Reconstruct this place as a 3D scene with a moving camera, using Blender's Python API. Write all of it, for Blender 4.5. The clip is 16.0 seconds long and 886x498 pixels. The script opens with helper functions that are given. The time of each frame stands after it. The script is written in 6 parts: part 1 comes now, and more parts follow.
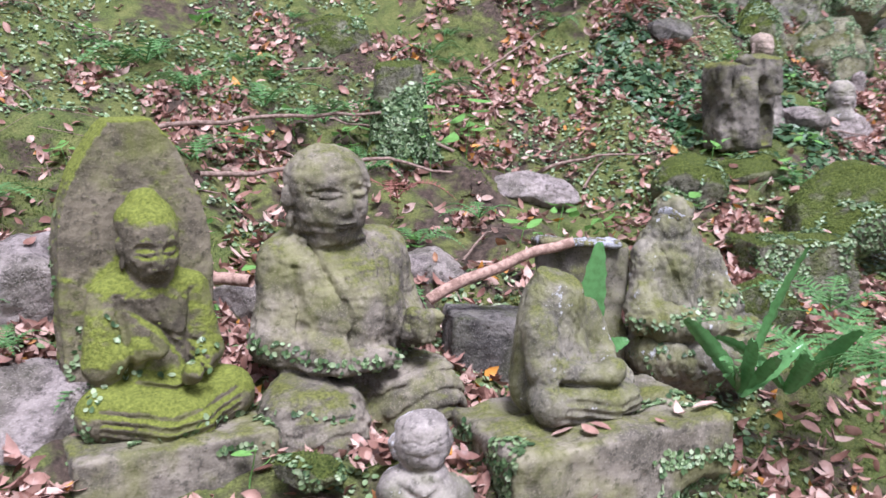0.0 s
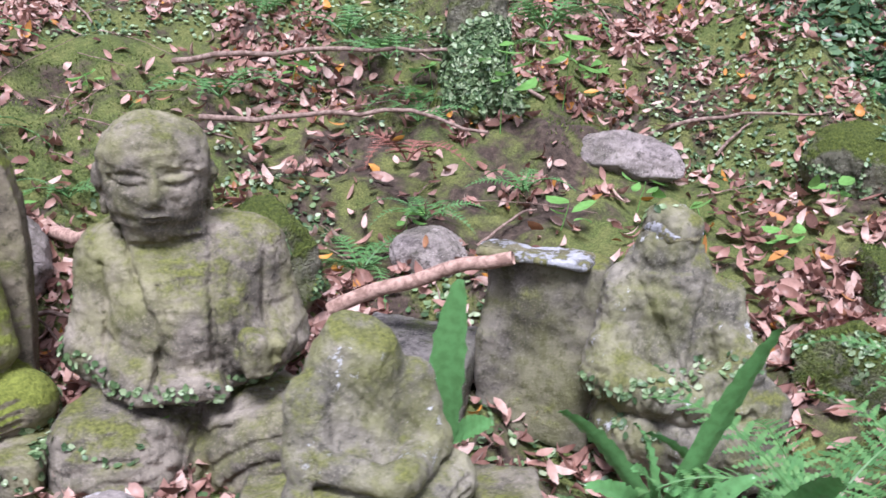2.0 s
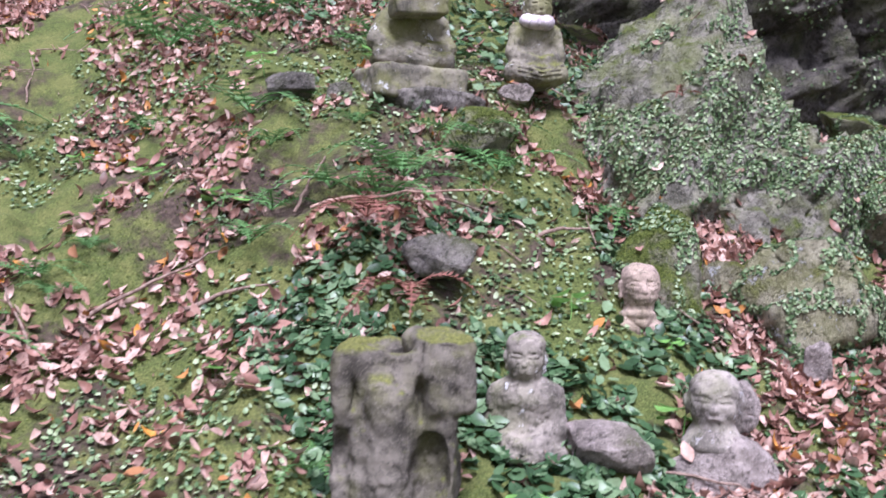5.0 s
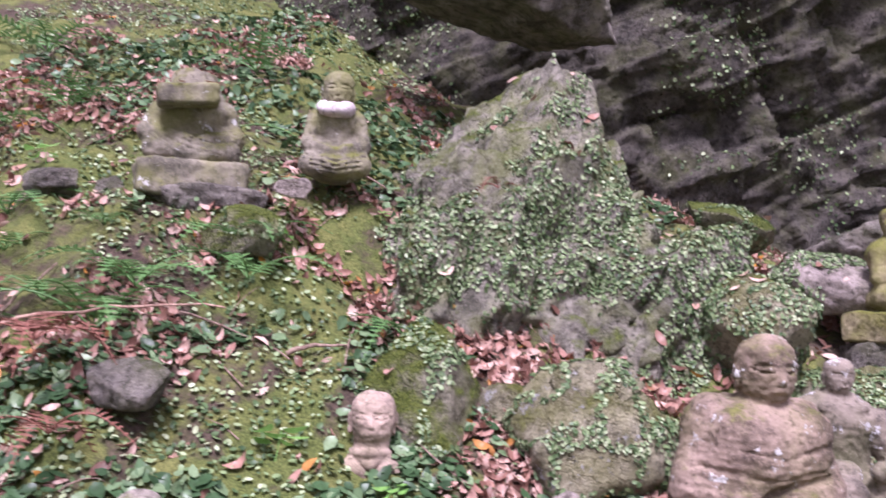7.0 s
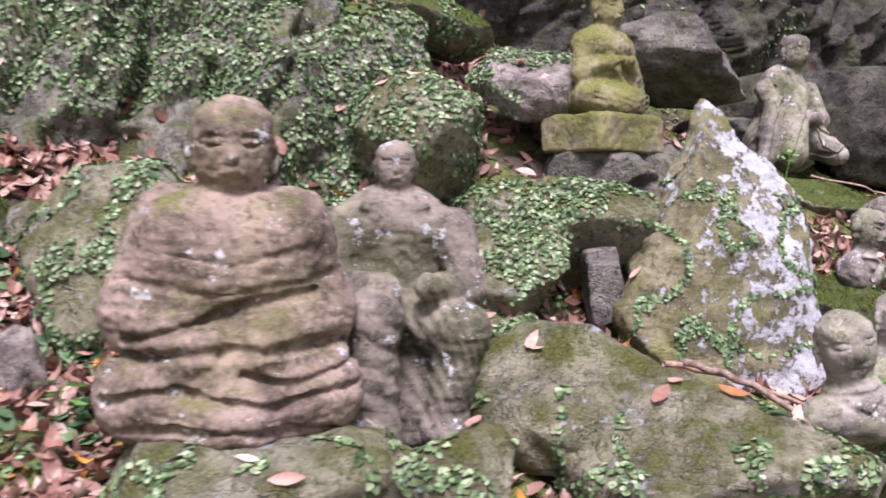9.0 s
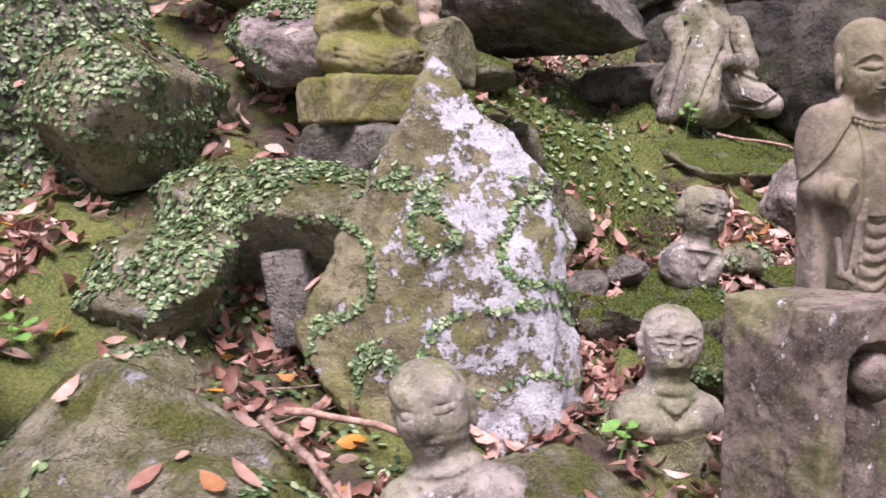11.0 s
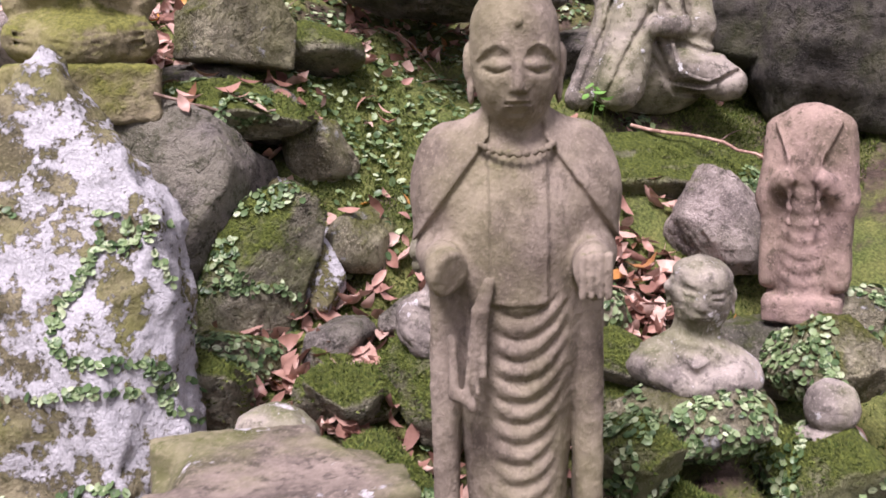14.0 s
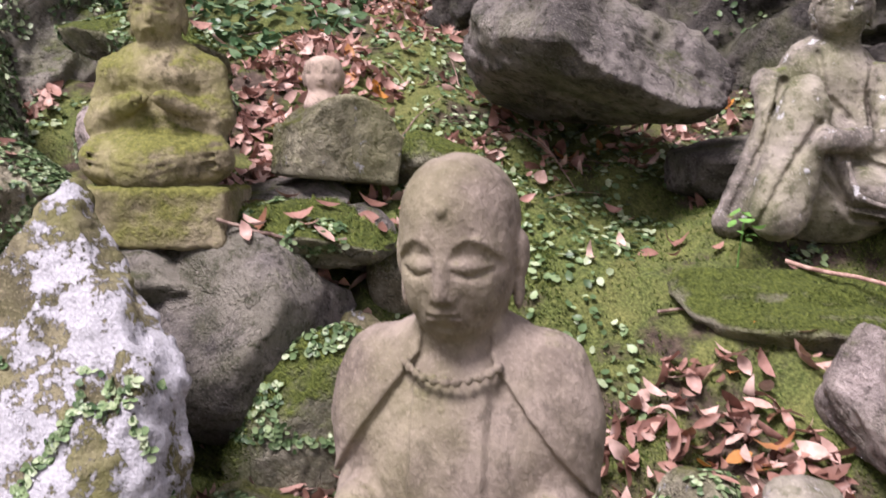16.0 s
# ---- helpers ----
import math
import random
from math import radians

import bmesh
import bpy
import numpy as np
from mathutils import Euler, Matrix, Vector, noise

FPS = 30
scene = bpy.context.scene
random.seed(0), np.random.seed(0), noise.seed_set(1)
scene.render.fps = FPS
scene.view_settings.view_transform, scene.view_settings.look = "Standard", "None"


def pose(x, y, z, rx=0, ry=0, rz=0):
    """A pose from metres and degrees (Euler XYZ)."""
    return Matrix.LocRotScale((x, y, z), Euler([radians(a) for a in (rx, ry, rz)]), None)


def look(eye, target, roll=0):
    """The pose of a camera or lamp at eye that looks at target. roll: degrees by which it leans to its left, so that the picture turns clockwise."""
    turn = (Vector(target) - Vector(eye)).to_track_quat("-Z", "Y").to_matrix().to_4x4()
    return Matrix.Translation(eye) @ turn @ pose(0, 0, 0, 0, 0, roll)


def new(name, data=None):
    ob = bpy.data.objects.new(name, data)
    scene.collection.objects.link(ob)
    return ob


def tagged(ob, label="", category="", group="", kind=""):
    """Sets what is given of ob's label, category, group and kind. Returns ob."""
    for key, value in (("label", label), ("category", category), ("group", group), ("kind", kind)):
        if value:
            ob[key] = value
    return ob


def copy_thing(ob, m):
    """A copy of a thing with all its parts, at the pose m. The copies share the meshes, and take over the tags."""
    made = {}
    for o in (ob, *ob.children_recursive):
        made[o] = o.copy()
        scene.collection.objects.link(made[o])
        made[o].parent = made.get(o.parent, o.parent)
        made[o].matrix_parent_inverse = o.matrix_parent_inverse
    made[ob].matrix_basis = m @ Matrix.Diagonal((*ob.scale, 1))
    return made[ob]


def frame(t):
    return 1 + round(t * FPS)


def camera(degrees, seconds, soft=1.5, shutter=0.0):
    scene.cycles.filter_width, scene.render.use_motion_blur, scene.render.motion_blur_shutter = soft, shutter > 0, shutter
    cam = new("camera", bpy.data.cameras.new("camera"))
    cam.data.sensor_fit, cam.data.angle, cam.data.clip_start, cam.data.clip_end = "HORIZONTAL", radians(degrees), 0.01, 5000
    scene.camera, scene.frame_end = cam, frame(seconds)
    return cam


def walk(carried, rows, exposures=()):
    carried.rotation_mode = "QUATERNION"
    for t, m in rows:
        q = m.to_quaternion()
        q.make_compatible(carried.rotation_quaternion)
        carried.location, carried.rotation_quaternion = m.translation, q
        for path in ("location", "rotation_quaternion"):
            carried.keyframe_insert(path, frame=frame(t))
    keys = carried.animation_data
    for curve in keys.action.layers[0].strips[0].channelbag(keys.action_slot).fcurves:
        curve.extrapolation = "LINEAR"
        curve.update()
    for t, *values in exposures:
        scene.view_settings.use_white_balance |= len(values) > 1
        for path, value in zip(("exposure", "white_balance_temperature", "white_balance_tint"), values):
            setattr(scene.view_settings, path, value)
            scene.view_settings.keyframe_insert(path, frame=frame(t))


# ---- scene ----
cam = camera(50.4, 16.0, soft=1.6, shutter=0.3)
PATH = [
    (0, (0.055, -0.047, 1.479), (0.002, 1.927, 1.161), -0.8),
    (0.5, (0.367, 0.191, 1.529), (0.09, 2.132, 1.137), -0.5),
    (1, (0.549, 0.403, 1.513), (0.126, 2.3, 1.039), 0.1),
    (1.5, (0.76, 0.668, 1.587), (0.164, 2.505, 1.067), 0.3),
    (2, (0.95, 0.832, 1.585), (0.216, 2.621, 1.073), 0.5),
    (2.5, (1.192, 1.007, 1.602), (0.396, 2.777, 1.123), 1.0),
    (3, (1.366, 1.274, 1.542), (0.533, 3.051, 1.158), 1.3),
    (3.5, (1.613, 1.56, 1.577), (0.837, 3.376, 1.258), 2.0),
    (4, (1.912, 1.876, 1.718), (1.214, 3.741, 1.529), 1.8),
    (4.5, (2.07, 2.167, 1.789), (1.442, 4.064, 1.704), 2.1),
    (4.7, (2.103, 2.28, 1.817), (1.496, 4.185, 1.766), 2.0),
    (6.8, (2.944, 3.14, 2.059), (2.194, 4.986, 2.224), 2.3),
    (7, (3.03, 3.215, 2.061), (2.291, 5.068, 2.202), 2.2),
    (7.5, (3.277, 3.422, 1.907), (2.603, 5.304, 1.977), 1.1),
    (8, (3.478, 3.632, 1.89), (2.842, 5.528, 1.856), 1.0),
    (8.5, (3.643, 3.974, 1.889), (3.034, 5.877, 1.808), 0.9),
    (9, (3.822, 4.245, 1.866), (3.178, 6.135, 1.759), 0.7),
    (9.2, (3.922, 4.371, 1.868), (3.267, 6.258, 1.756), 0.5),
    (11.3, (4.758, 5.315, 1.979), (3.786, 7.043, 1.719), -0.8),
    (11.5, (4.797, 5.401, 1.961), (3.805, 7.115, 1.678), -0.7),
    (12, (4.895, 5.639, 1.992), (3.832, 7.294, 1.63), -0.7),
    (12.5, (5.036, 5.798, 1.991), (3.927, 7.412, 1.584), -0.7),
    (13, (5.185, 5.961, 2.013), (4.028, 7.533, 1.576), -0.9),
    (13.5, (5.239, 6.164, 2.037), (4.005, 7.695, 1.67), -1.1),
    (14, (5.268, 6.337, 2.073), (3.941, 7.796, 1.743), -1.1),
    (14.5, (5.326, 6.497, 2.084), (3.882, 7.85, 1.793), -1.0),
    (15, (5.388, 6.618, 2.137), (3.853, 7.871, 1.865), -0.8),
    (15.5, (5.328, 6.741, 2.144), (3.71, 7.891, 1.899), -0.6),
    (16, (5.272, 6.798, 2.199), (3.589, 7.862, 2.004), -0.2),
]
walk(cam, [(t, look(eye, target, roll)) for t, eye, target, roll in PATH],
     exposures=[(0.0, 1.32, 5400, 17), (4.5, 1.38, 5350, 20), (7.0, 1.48, 5700, 35), (9.0, 1.4, 5800, 23), (12.0, 1.32, 6150, 28), (16.0, 1.38, 6100, 23)])

# ---- world and light: soft light under a closed wood canopy, overcast ----
world = bpy.data.worlds.new("sky")
scene.world = world
world.use_nodes = True
wn, wl = world.node_tree.nodes, world.node_tree.links
sky = wn.new("ShaderNodeTexSky")
sky.sky_type, sky.sun_disc = "NISHITA", False
sky.sun_elevation, sky.sun_rotation = radians(58), radians(150)
sky.air_density, sky.dust_density = 1.0, 4.0
soft_white = wn.new("ShaderNodeMixRGB")
soft_white.inputs[0].default_value = 0.75
soft_white.inputs[2].default_value = (7.4, 7.0, 7.2, 1)
wl.new(sky.outputs[0], soft_white.inputs[1])
wl.new(soft_white.outputs[0], wn["Background"].inputs[0])
wn["Background"].inputs[1].default_value = 0.056
sun = new("sun", bpy.data.lights.new("sun", "SUN"))
sun.data.energy, sun.data.angle, sun.data.color = 3.05, radians(20), (1.0, 0.96, 0.9)
sun.matrix_world = look((3.6, -2.9, 12.0), (1.2, 4.0, 0.0))


# ---- numeric noise ----
def lattice(i, j, k, seed):
    n = (i * 374761393 + j * 668265263 + k * 2147483647 + seed * 974711) & 0xFFFFFFFF
    n = ((n ^ (n >> 13)) * 1274126177) & 0xFFFFFFFF
    return ((n ^ (n >> 16)) & 0xFFFF) / 65535.0


def value_noise(p, seed=0):
    """Smooth noise in -1 to 1 at points p (n x 3)."""
    f = np.floor(p)
    i = f.astype(np.int64)
    u = p - f
    u = u * u * (3 - 2 * u)
    out = 0
    for a in (0, 1):
        for b in (0, 1):
            for c in (0, 1):
                w = (u[:, 0] if a else 1 - u[:, 0]) * (u[:, 1] if b else 1 - u[:, 1]) * (u[:, 2] if c else 1 - u[:, 2])
                out = out + w * lattice(i[:, 0] + a, i[:, 1] + b, i[:, 2] + c, seed)
    return out * 2 - 1


def fbm(p, scale, octaves=3, seed=0):
    p = np.asarray(p, float) * scale
    out, amp = 0, 1.0
    for o in range(octaves):
        out = out + amp * value_noise(p + 17.3 * o, seed + o)
        p, amp = p * 2.03, amp * 0.5
    return out


def mesh_from(name, verts, faces, smooth=True):
    me = bpy.data.meshes.new(name)
    verts, faces = np.asarray(verts, np.float32), np.asarray(faces, np.int32)
    n, k = faces.shape
    me.vertices.add(len(verts))
    me.vertices.foreach_set("co", verts.ravel())
    me.loops.add(n * k)
    me.loops.foreach_set("vertex_index", faces.ravel())
    me.polygons.add(n)
    me.polygons.foreach_set("loop_start", np.arange(n, dtype=np.int32) * k)
    me.polygons.foreach_set("use_smooth", np.full(n, smooth))
    me.update(calc_edges=True)
    return me


def thing(name, me, material, m=None, label="", category="", group="", kind=""):
    me.materials.append(material)
    ob = new(name, me)
    if m is not None:
        ob.matrix_world = m
    return tagged(ob, label, category, group, kind)


def part(name, me, material, parent, label=""):
    if not me.materials:
        me.materials.append(material)
    ob = new(name, me)
    ob.parent = parent
    if label:
        ob["label"] = label
    return ob


# ---- materials ----
def ramp(nodes, links, source, stops):
    r = nodes.new("ShaderNodeValToRGB")
    while len(r.color_ramp.elements) < len(stops):
        r.color_ramp.elements.new(0.5)
    for e, (pos, col) in zip(r.color_ramp.elements, stops):
        e.position, e.color = pos, (*col, 1)
    links.new(source, r.inputs[0])
    return r.outputs[0]


def noise_out(nodes, links, coord, scale, detail=4, rough=0.55, shift=0.0):
    n = nodes.new("ShaderNodeTexNoise")
    n.inputs["Scale"].default_value, n.inputs["Detail"].default_value, n.inputs["Roughness"].default_value = scale, detail, rough
    if shift:
        add = nodes.new("ShaderNodeVectorMath")
        add.inputs[1].default_value = (shift, shift * 0.7, shift * 1.3)
        links.new(coord, add.inputs[0])
        coord = add.outputs[0]
    links.new(coord, n.inputs["Vector"])
    return n.outputs["Fac"]


def step_out(nodes, links, source, low, high):
    m = nodes.new("ShaderNodeMapRange")
    m.interpolation_type = "SMOOTHSTEP"
    m.inputs[1].default_value, m.inputs[2].default_value = low, high
    links.new(source, m.inputs[0])
    return m.outputs[0]


def mix_out(nodes, links, fac, a, b):
    m = nodes.new("ShaderNodeMixRGB")
    for s, v in ((0, fac), (1, a), (2, b)):
        if isinstance(v, tuple):
            m.inputs[s].default_value = (*v, 1)
        elif isinstance(v, (int, float)):
            m.inputs[s].default_value = v
        else:
            links.new(v, m.inputs[s])
    return m.outputs[0]


def math_out(nodes, links, op, a, b):
    m = nodes.new("ShaderNodeMath")
    m.operation = op
    for s, v in ((0, a), (1, b)):
        if isinstance(v, (int, float)):
            m.inputs[s].default_value = v
        else:
            links.new(v, m.inputs[s])
    return m.outputs[0]


def base_material(name, roughness=0.9):
    mat = bpy.data.materials.new(name)
    mat.use_nodes = True
    nodes, links = mat.node_tree.nodes, mat.node_tree.links
    shader = nodes["Principled BSDF"]
    shader.inputs["Roughness"].default_value = roughness
    shader.inputs["Specular IOR Level"].default_value = 0.25
    return mat, nodes, links, shader


def stone(name, dark, light, moss=0.3, lichen=0.0, moss_col=((0.055, 0.075, 0.012), (0.16, 0.19, 0.03)), bump=0.5, top=0.35, lichen_col=(0.62, 0.6, 0.6), film=0.3, relief=0.012, mottle=0.75, crack=False, side=0.0):
    """Weathered carved or natural stone: grain, stains, a film of algae, moss on what faces up, pale lichen crusts."""
    mat, nodes, links, shader = base_material(name, 0.92)
    coord = nodes.new("ShaderNodeTexCoord").outputs["Object"]
    info = nodes.new("ShaderNodeObjectInfo")
    shift = nodes.new("ShaderNodeVectorMath")
    shift.operation = "ADD"
    links.new(coord, shift.inputs[0])
    links.new(info.outputs["Location"], shift.inputs[1])
    coord = shift.outputs[0]
    big, fine, grit = (noise_out(nodes, links, coord, s, d, r) for s, d, r in ((8, 6, 0.66), (42, 7, 0.7), (190, 4, 0.65)))
    col = mix_out(nodes, links, step_out(nodes, links, big, 0.36, 0.64), dark, tuple(min(1, c * 1.25) for c in light))
    col = mix_out(nodes, links, math_out(nodes, links, "MULTIPLY", step_out(nodes, links, fine, 0.5, 0.66), mottle), col, tuple(c * 0.4 for c in dark))
    col = mix_out(nodes, links, math_out(nodes, links, "MULTIPLY", step_out(nodes, links, grit, 0.52, 0.68), mottle * 0.6), col, tuple(min(1, c * 1.8) for c in light))
    algae = noise_out(nodes, links, coord, 5, 5, 0.6, 4.1)
    col = mix_out(nodes, links, math_out(nodes, links, "MULTIPLY", step_out(nodes, links, algae, 0.42, 0.66), film), col, moss_col[1])
    height = math_out(nodes, links, "ADD", math_out(nodes, links, "MULTIPLY", fine, 0.7), math_out(nodes, links, "MULTIPLY", grit, 0.25))
    if crack:
        coarse = noise_out(nodes, links, coord, 15, 8, 0.72, 8.8)
        seam = math_out(nodes, links, "ABSOLUTE", math_out(nodes, links, "SUBTRACT", noise_out(nodes, links, coord, 4.5, 6, 0.62, 5.2), 0.5), 0.0)
        line = step_out(nodes, links, seam, 0.0, 0.012)
        height = math_out(nodes, links, "ADD", height, math_out(nodes, links, "ADD", math_out(nodes, links, "MULTIPLY", line, 0.35), math_out(nodes, links, "MULTIPLY", coarse, 1.7)))
    if lichen:
        a = noise_out(nodes, links, coord, 13, 9, 0.76, 9.7)
        b = noise_out(nodes, links, coord, 55, 4, 0.6, 2.2)
        spot = math_out(nodes, links, "ADD", a, math_out(nodes, links, "MULTIPLY", math_out(nodes, links, "SUBTRACT", b, 0.5), 0.22))
        if side:
            across = nodes.new("ShaderNodeSeparateXYZ")
            links.new(nodes.new("ShaderNodeTexCoord").outputs["Object"], across.inputs[0])
            spot = math_out(nodes, links, "ADD", spot, math_out(nodes, links, "MULTIPLY", across.outputs[0], side))
        edge = 0.68 - 0.22 * lichen
        crust = step_out(nodes, links, spot, edge, edge + 0.035)
        pale = mix_out(nodes, links, step_out(nodes, links, grit, 0.35, 0.7), tuple(c * 0.72 for c in lichen_col), lichen_col)
        col = mix_out(nodes, links, crust, col, pale)
        height = math_out(nodes, links, "ADD", height, math_out(nodes, links, "MULTIPLY", crust, 0.25))
    if moss:
        normal = nodes.new("ShaderNodeNewGeometry").outputs["Normal"]
        split = nodes.new("ShaderNodeSeparateXYZ")
        links.new(normal, split.inputs[0])
        where = noise_out(nodes, links, coord, 7.5, 7, 0.7, 6.3)
        where = math_out(nodes, links, "ADD", where, math_out(nodes, links, "MULTIPLY", split.outputs[2], top * 0.5))
        edge = 0.86 - 0.42 * moss
        cover = step_out(nodes, links, where, edge - 0.08, edge + 0.15)
        tuft = noise_out(nodes, links, coord, 130, 3, 0.7, 1.1)
        green = mix_out(nodes, links, step_out(nodes, links, tuft, 0.2, 0.8), moss_col[0], moss_col[1])
        col = mix_out(nodes, links, cover, col, green)
        height = math_out(nodes, links, "ADD", height, math_out(nodes, links, "MULTIPLY", cover, math_out(nodes, links, "ADD", math_out(nodes, links, "MULTIPLY", tuft, 0.9), 0.3)))
    links.new(col, shader.inputs["Base Color"])
    b = nodes.new("ShaderNodeBump")
    b.inputs["Strength"].default_value, b.inputs["Distance"].default_value = min(1, bump * 1.25), relief
    links.new(height, b.inputs["Height"])
    links.new(b.outputs[0], shader.inputs["Normal"])
    return mat


def island_material(name, stops, roughness=0.6, thin=0.0, grain=60.0, vein=0.25):
    """Loose leaves, each with a colour of its own and some mottling."""
    mat, nodes, links, shader = base_material(name, roughness)
    rnd = nodes.new("ShaderNodeNewGeometry").outputs["Random Per Island"]
    col = ramp(nodes, links, rnd, stops)
    coord = nodes.new("ShaderNodeTexCoord").outputs["Object"]
    spots = step_out(nodes, links, noise_out(nodes, links, coord, grain, 4), 0.35, 0.7)
    darker = nodes.new("ShaderNodeMixRGB")
    darker.blend_type = "MULTIPLY"
    darker.inputs[2].default_value = (0.55, 0.5, 0.45, 1)
    links.new(math_out(nodes, links, "MULTIPLY", spots, vein * 2), darker.inputs[0])
    links.new(col, darker.inputs[1])
    links.new(darker.outputs[0], shader.inputs["Base Color"])
    if thin:
        shader.inputs["Transmission Weight"].default_value = 0.0
        trans = nodes.new("ShaderNodeBsdfTranslucent")
        links.new(darker.outputs[0], trans.inputs[0])
        both = nodes.new("ShaderNodeMixShader")
        both.inputs[0].default_value = thin
        links.new(shader.outputs[0], both.inputs[1])
        links.new(trans.outputs[0], both.inputs[2])
        links.new(both.outputs[0], nodes["Material Output"].inputs[0])
    return mat


def ground_material():
    mat, nodes, links, shader = base_material("mossy_soil", 0.95)
    coord = nodes.new("ShaderNodeTexCoord").outputs["Object"]
    big, mid, fine, tuft = (noise_out(nodes, links, coord, s, d, r, k) for s, d, r, k in ((1.7, 4, 0.6, 0), (8, 5, 0.65, 3), (45, 5, 0.65, 5), (150, 3, 0.7, 7)))
    soil = ramp(nodes, links, fine, [(0.3, (0.028, 0.02, 0.015)), (0.55, (0.08, 0.055, 0.042)), (0.75, (0.16, 0.115, 0.09))])
    moss = ramp(nodes, links, tuft, [(0.25, (0.022, 0.033, 0.008)), (0.5, (0.08, 0.1, 0.026)), (0.75, (0.19, 0.22, 0.062))])
    yellow = ramp(nodes, links, tuft, [(0.25, (0.05, 0.054, 0.015)), (0.75, (0.23, 0.235, 0.075))])
    moss = mix_out(nodes, links, step_out(nodes, links, mid, 0.42, 0.66), moss, yellow)
    where = math_out(nodes, links, "ADD", math_out(nodes, links, "MULTIPLY", big, 0.55), math_out(nodes, links, "MULTIPLY", mid, 0.45))
    cover = step_out(nodes, links, where, 0.415, 0.52)
    links.new(mix_out(nodes, links, cover, soil, moss), shader.inputs["Base Color"])
    h = math_out(nodes, links, "ADD", math_out(nodes, links, "MULTIPLY", fine, 0.8), math_out(nodes, links, "MULTIPLY", tuft, 0.6))
    b = nodes.new("ShaderNodeBump")
    b.inputs["Strength"].default_value, b.inputs["Distance"].default_value = 0.8, 0.02
    links.new(h, b.inputs["Height"])
    links.new(b.outputs[0], shader.inputs["Normal"])
    return mat


def bark_material(name, dark, light):
    mat, nodes, links, shader = base_material(name, 0.85)
    coord = nodes.new("ShaderNodeTexCoord").outputs["Object"]
    n = noise_out(nodes, links, coord, 60, 5, 0.65)
    links.new(mix_out(nodes, links, step_out(nodes, links, n, 0.35, 0.65), dark, light), shader.inputs["Base Color"])
    b = nodes.new("ShaderNodeBump")
    b.inputs["Strength"].default_value, b.inputs["Distance"].default_value = 0.6, 0.004
    links.new(n, b.inputs["Height"])
    links.new(b.outputs[0], shader.inputs["Normal"])
    return mat


OLIVE = ((0.05, 0.052, 0.014), (0.2, 0.2, 0.056))
GREEN = ((0.045, 0.065, 0.012), (0.22, 0.26, 0.05))
GROUND = ground_material()
ST_NIMBUS = stone("stone_olive_moss", (0.085, 0.07, 0.05), (0.17, 0.14, 0.1), moss=0.66, moss_col=((0.075, 0.085, 0.014), (0.22, 0.24, 0.045)), top=1.3, film=0.4)
ST_MONK = stone("stone_grey_moss", (0.09, 0.077, 0.06), (0.22, 0.185, 0.148), moss=0.5, moss_col=OLIVE, top=0.36, film=0.5)
ST_WORN = stone("stone_worn_moss", (0.09, 0.08, 0.064), (0.2, 0.175, 0.14), moss=0.58, lichen=0.32, moss_col=OLIVE, top=0.32, film=0.5)
ST_PALE = stone("stone_pale_lichen", (0.13, 0.11, 0.1), (0.27, 0.23, 0.21), moss=0.16, lichen=0.42, lichen_col=(0.6, 0.56, 0.57))
ST_BROWN = stone("stone_red_brown", (0.19, 0.14, 0.115), (0.34, 0.255, 0.215), moss=0.22, lichen=0.12, film=0.15)
ST_BROWN_MOSS = stone("stone_brown_moss", (0.085, 0.062, 0.048), (0.23, 0.168, 0.138), moss=0.48, lichen=0.36, moss_col=OLIVE, top=0.22, film=0.2)
ST_JIZO = stone("stone_buff", (0.125, 0.098, 0.078), (0.22, 0.178, 0.146), moss=0.3, moss_col=((0.085, 0.082, 0.03), (0.2, 0.195, 0.075)), top=0.35, bump=0.9, film=0.3, relief=0.006, mottle=0.5)
ST_RED = stone("stone_reddish", (0.14, 0.097, 0.085), (0.26, 0.18, 0.16), moss=0.05, film=0.1)
ST_YELLOW = stone("stone_yellow_moss", (0.12, 0.1, 0.06), (0.24, 0.2, 0.13), moss=0.72, moss_col=((0.06, 0.062, 0.014), (0.2, 0.195, 0.05)), top=0.5, film=0.6)
ST_DARK = stone("stone_dark_damp", (0.055, 0.047, 0.038), (0.14, 0.12, 0.1), moss=0.4, moss_col=OLIVE, top=0.7, film=0.3)
ST_CAVE = stone("stone_grey_streaked", (0.09, 0.077, 0.066), (0.24, 0.205, 0.18), moss=0.26, lichen=0.32, film=0.25)
ST_STREAK = stone("stone_white_streaks", (0.07, 0.058, 0.048), (0.19, 0.155, 0.13), moss=0.12, lichen=0.44, lichen_col=(0.58, 0.56, 0.58), film=0.15)
RK_GREY = stone("rock_grey", (0.1, 0.088, 0.08), (0.27, 0.235, 0.215), moss=0.32, bump=0.8, film=0.2, relief=0.034, mottle=0.85, crack=True)
RK_MOSS = stone("rock_mossy", (0.125, 0.115, 0.08), (0.27, 0.245, 0.185), moss=0.66, moss_col=GREEN, top=0.8, bump=0.9, film=0.4, relief=0.034, mottle=0.85, crack=True)
RK_LICHEN = stone("rock_white_lichen", (0.1, 0.085, 0.05), (0.22, 0.19, 0.12), moss=0.36, side=0.34, lichen=0.8, moss_col=OLIVE, top=0.1, bump=1.0, lichen_col=(0.54, 0.52, 0.55), film=0.6, relief=0.02, mottle=0.8)
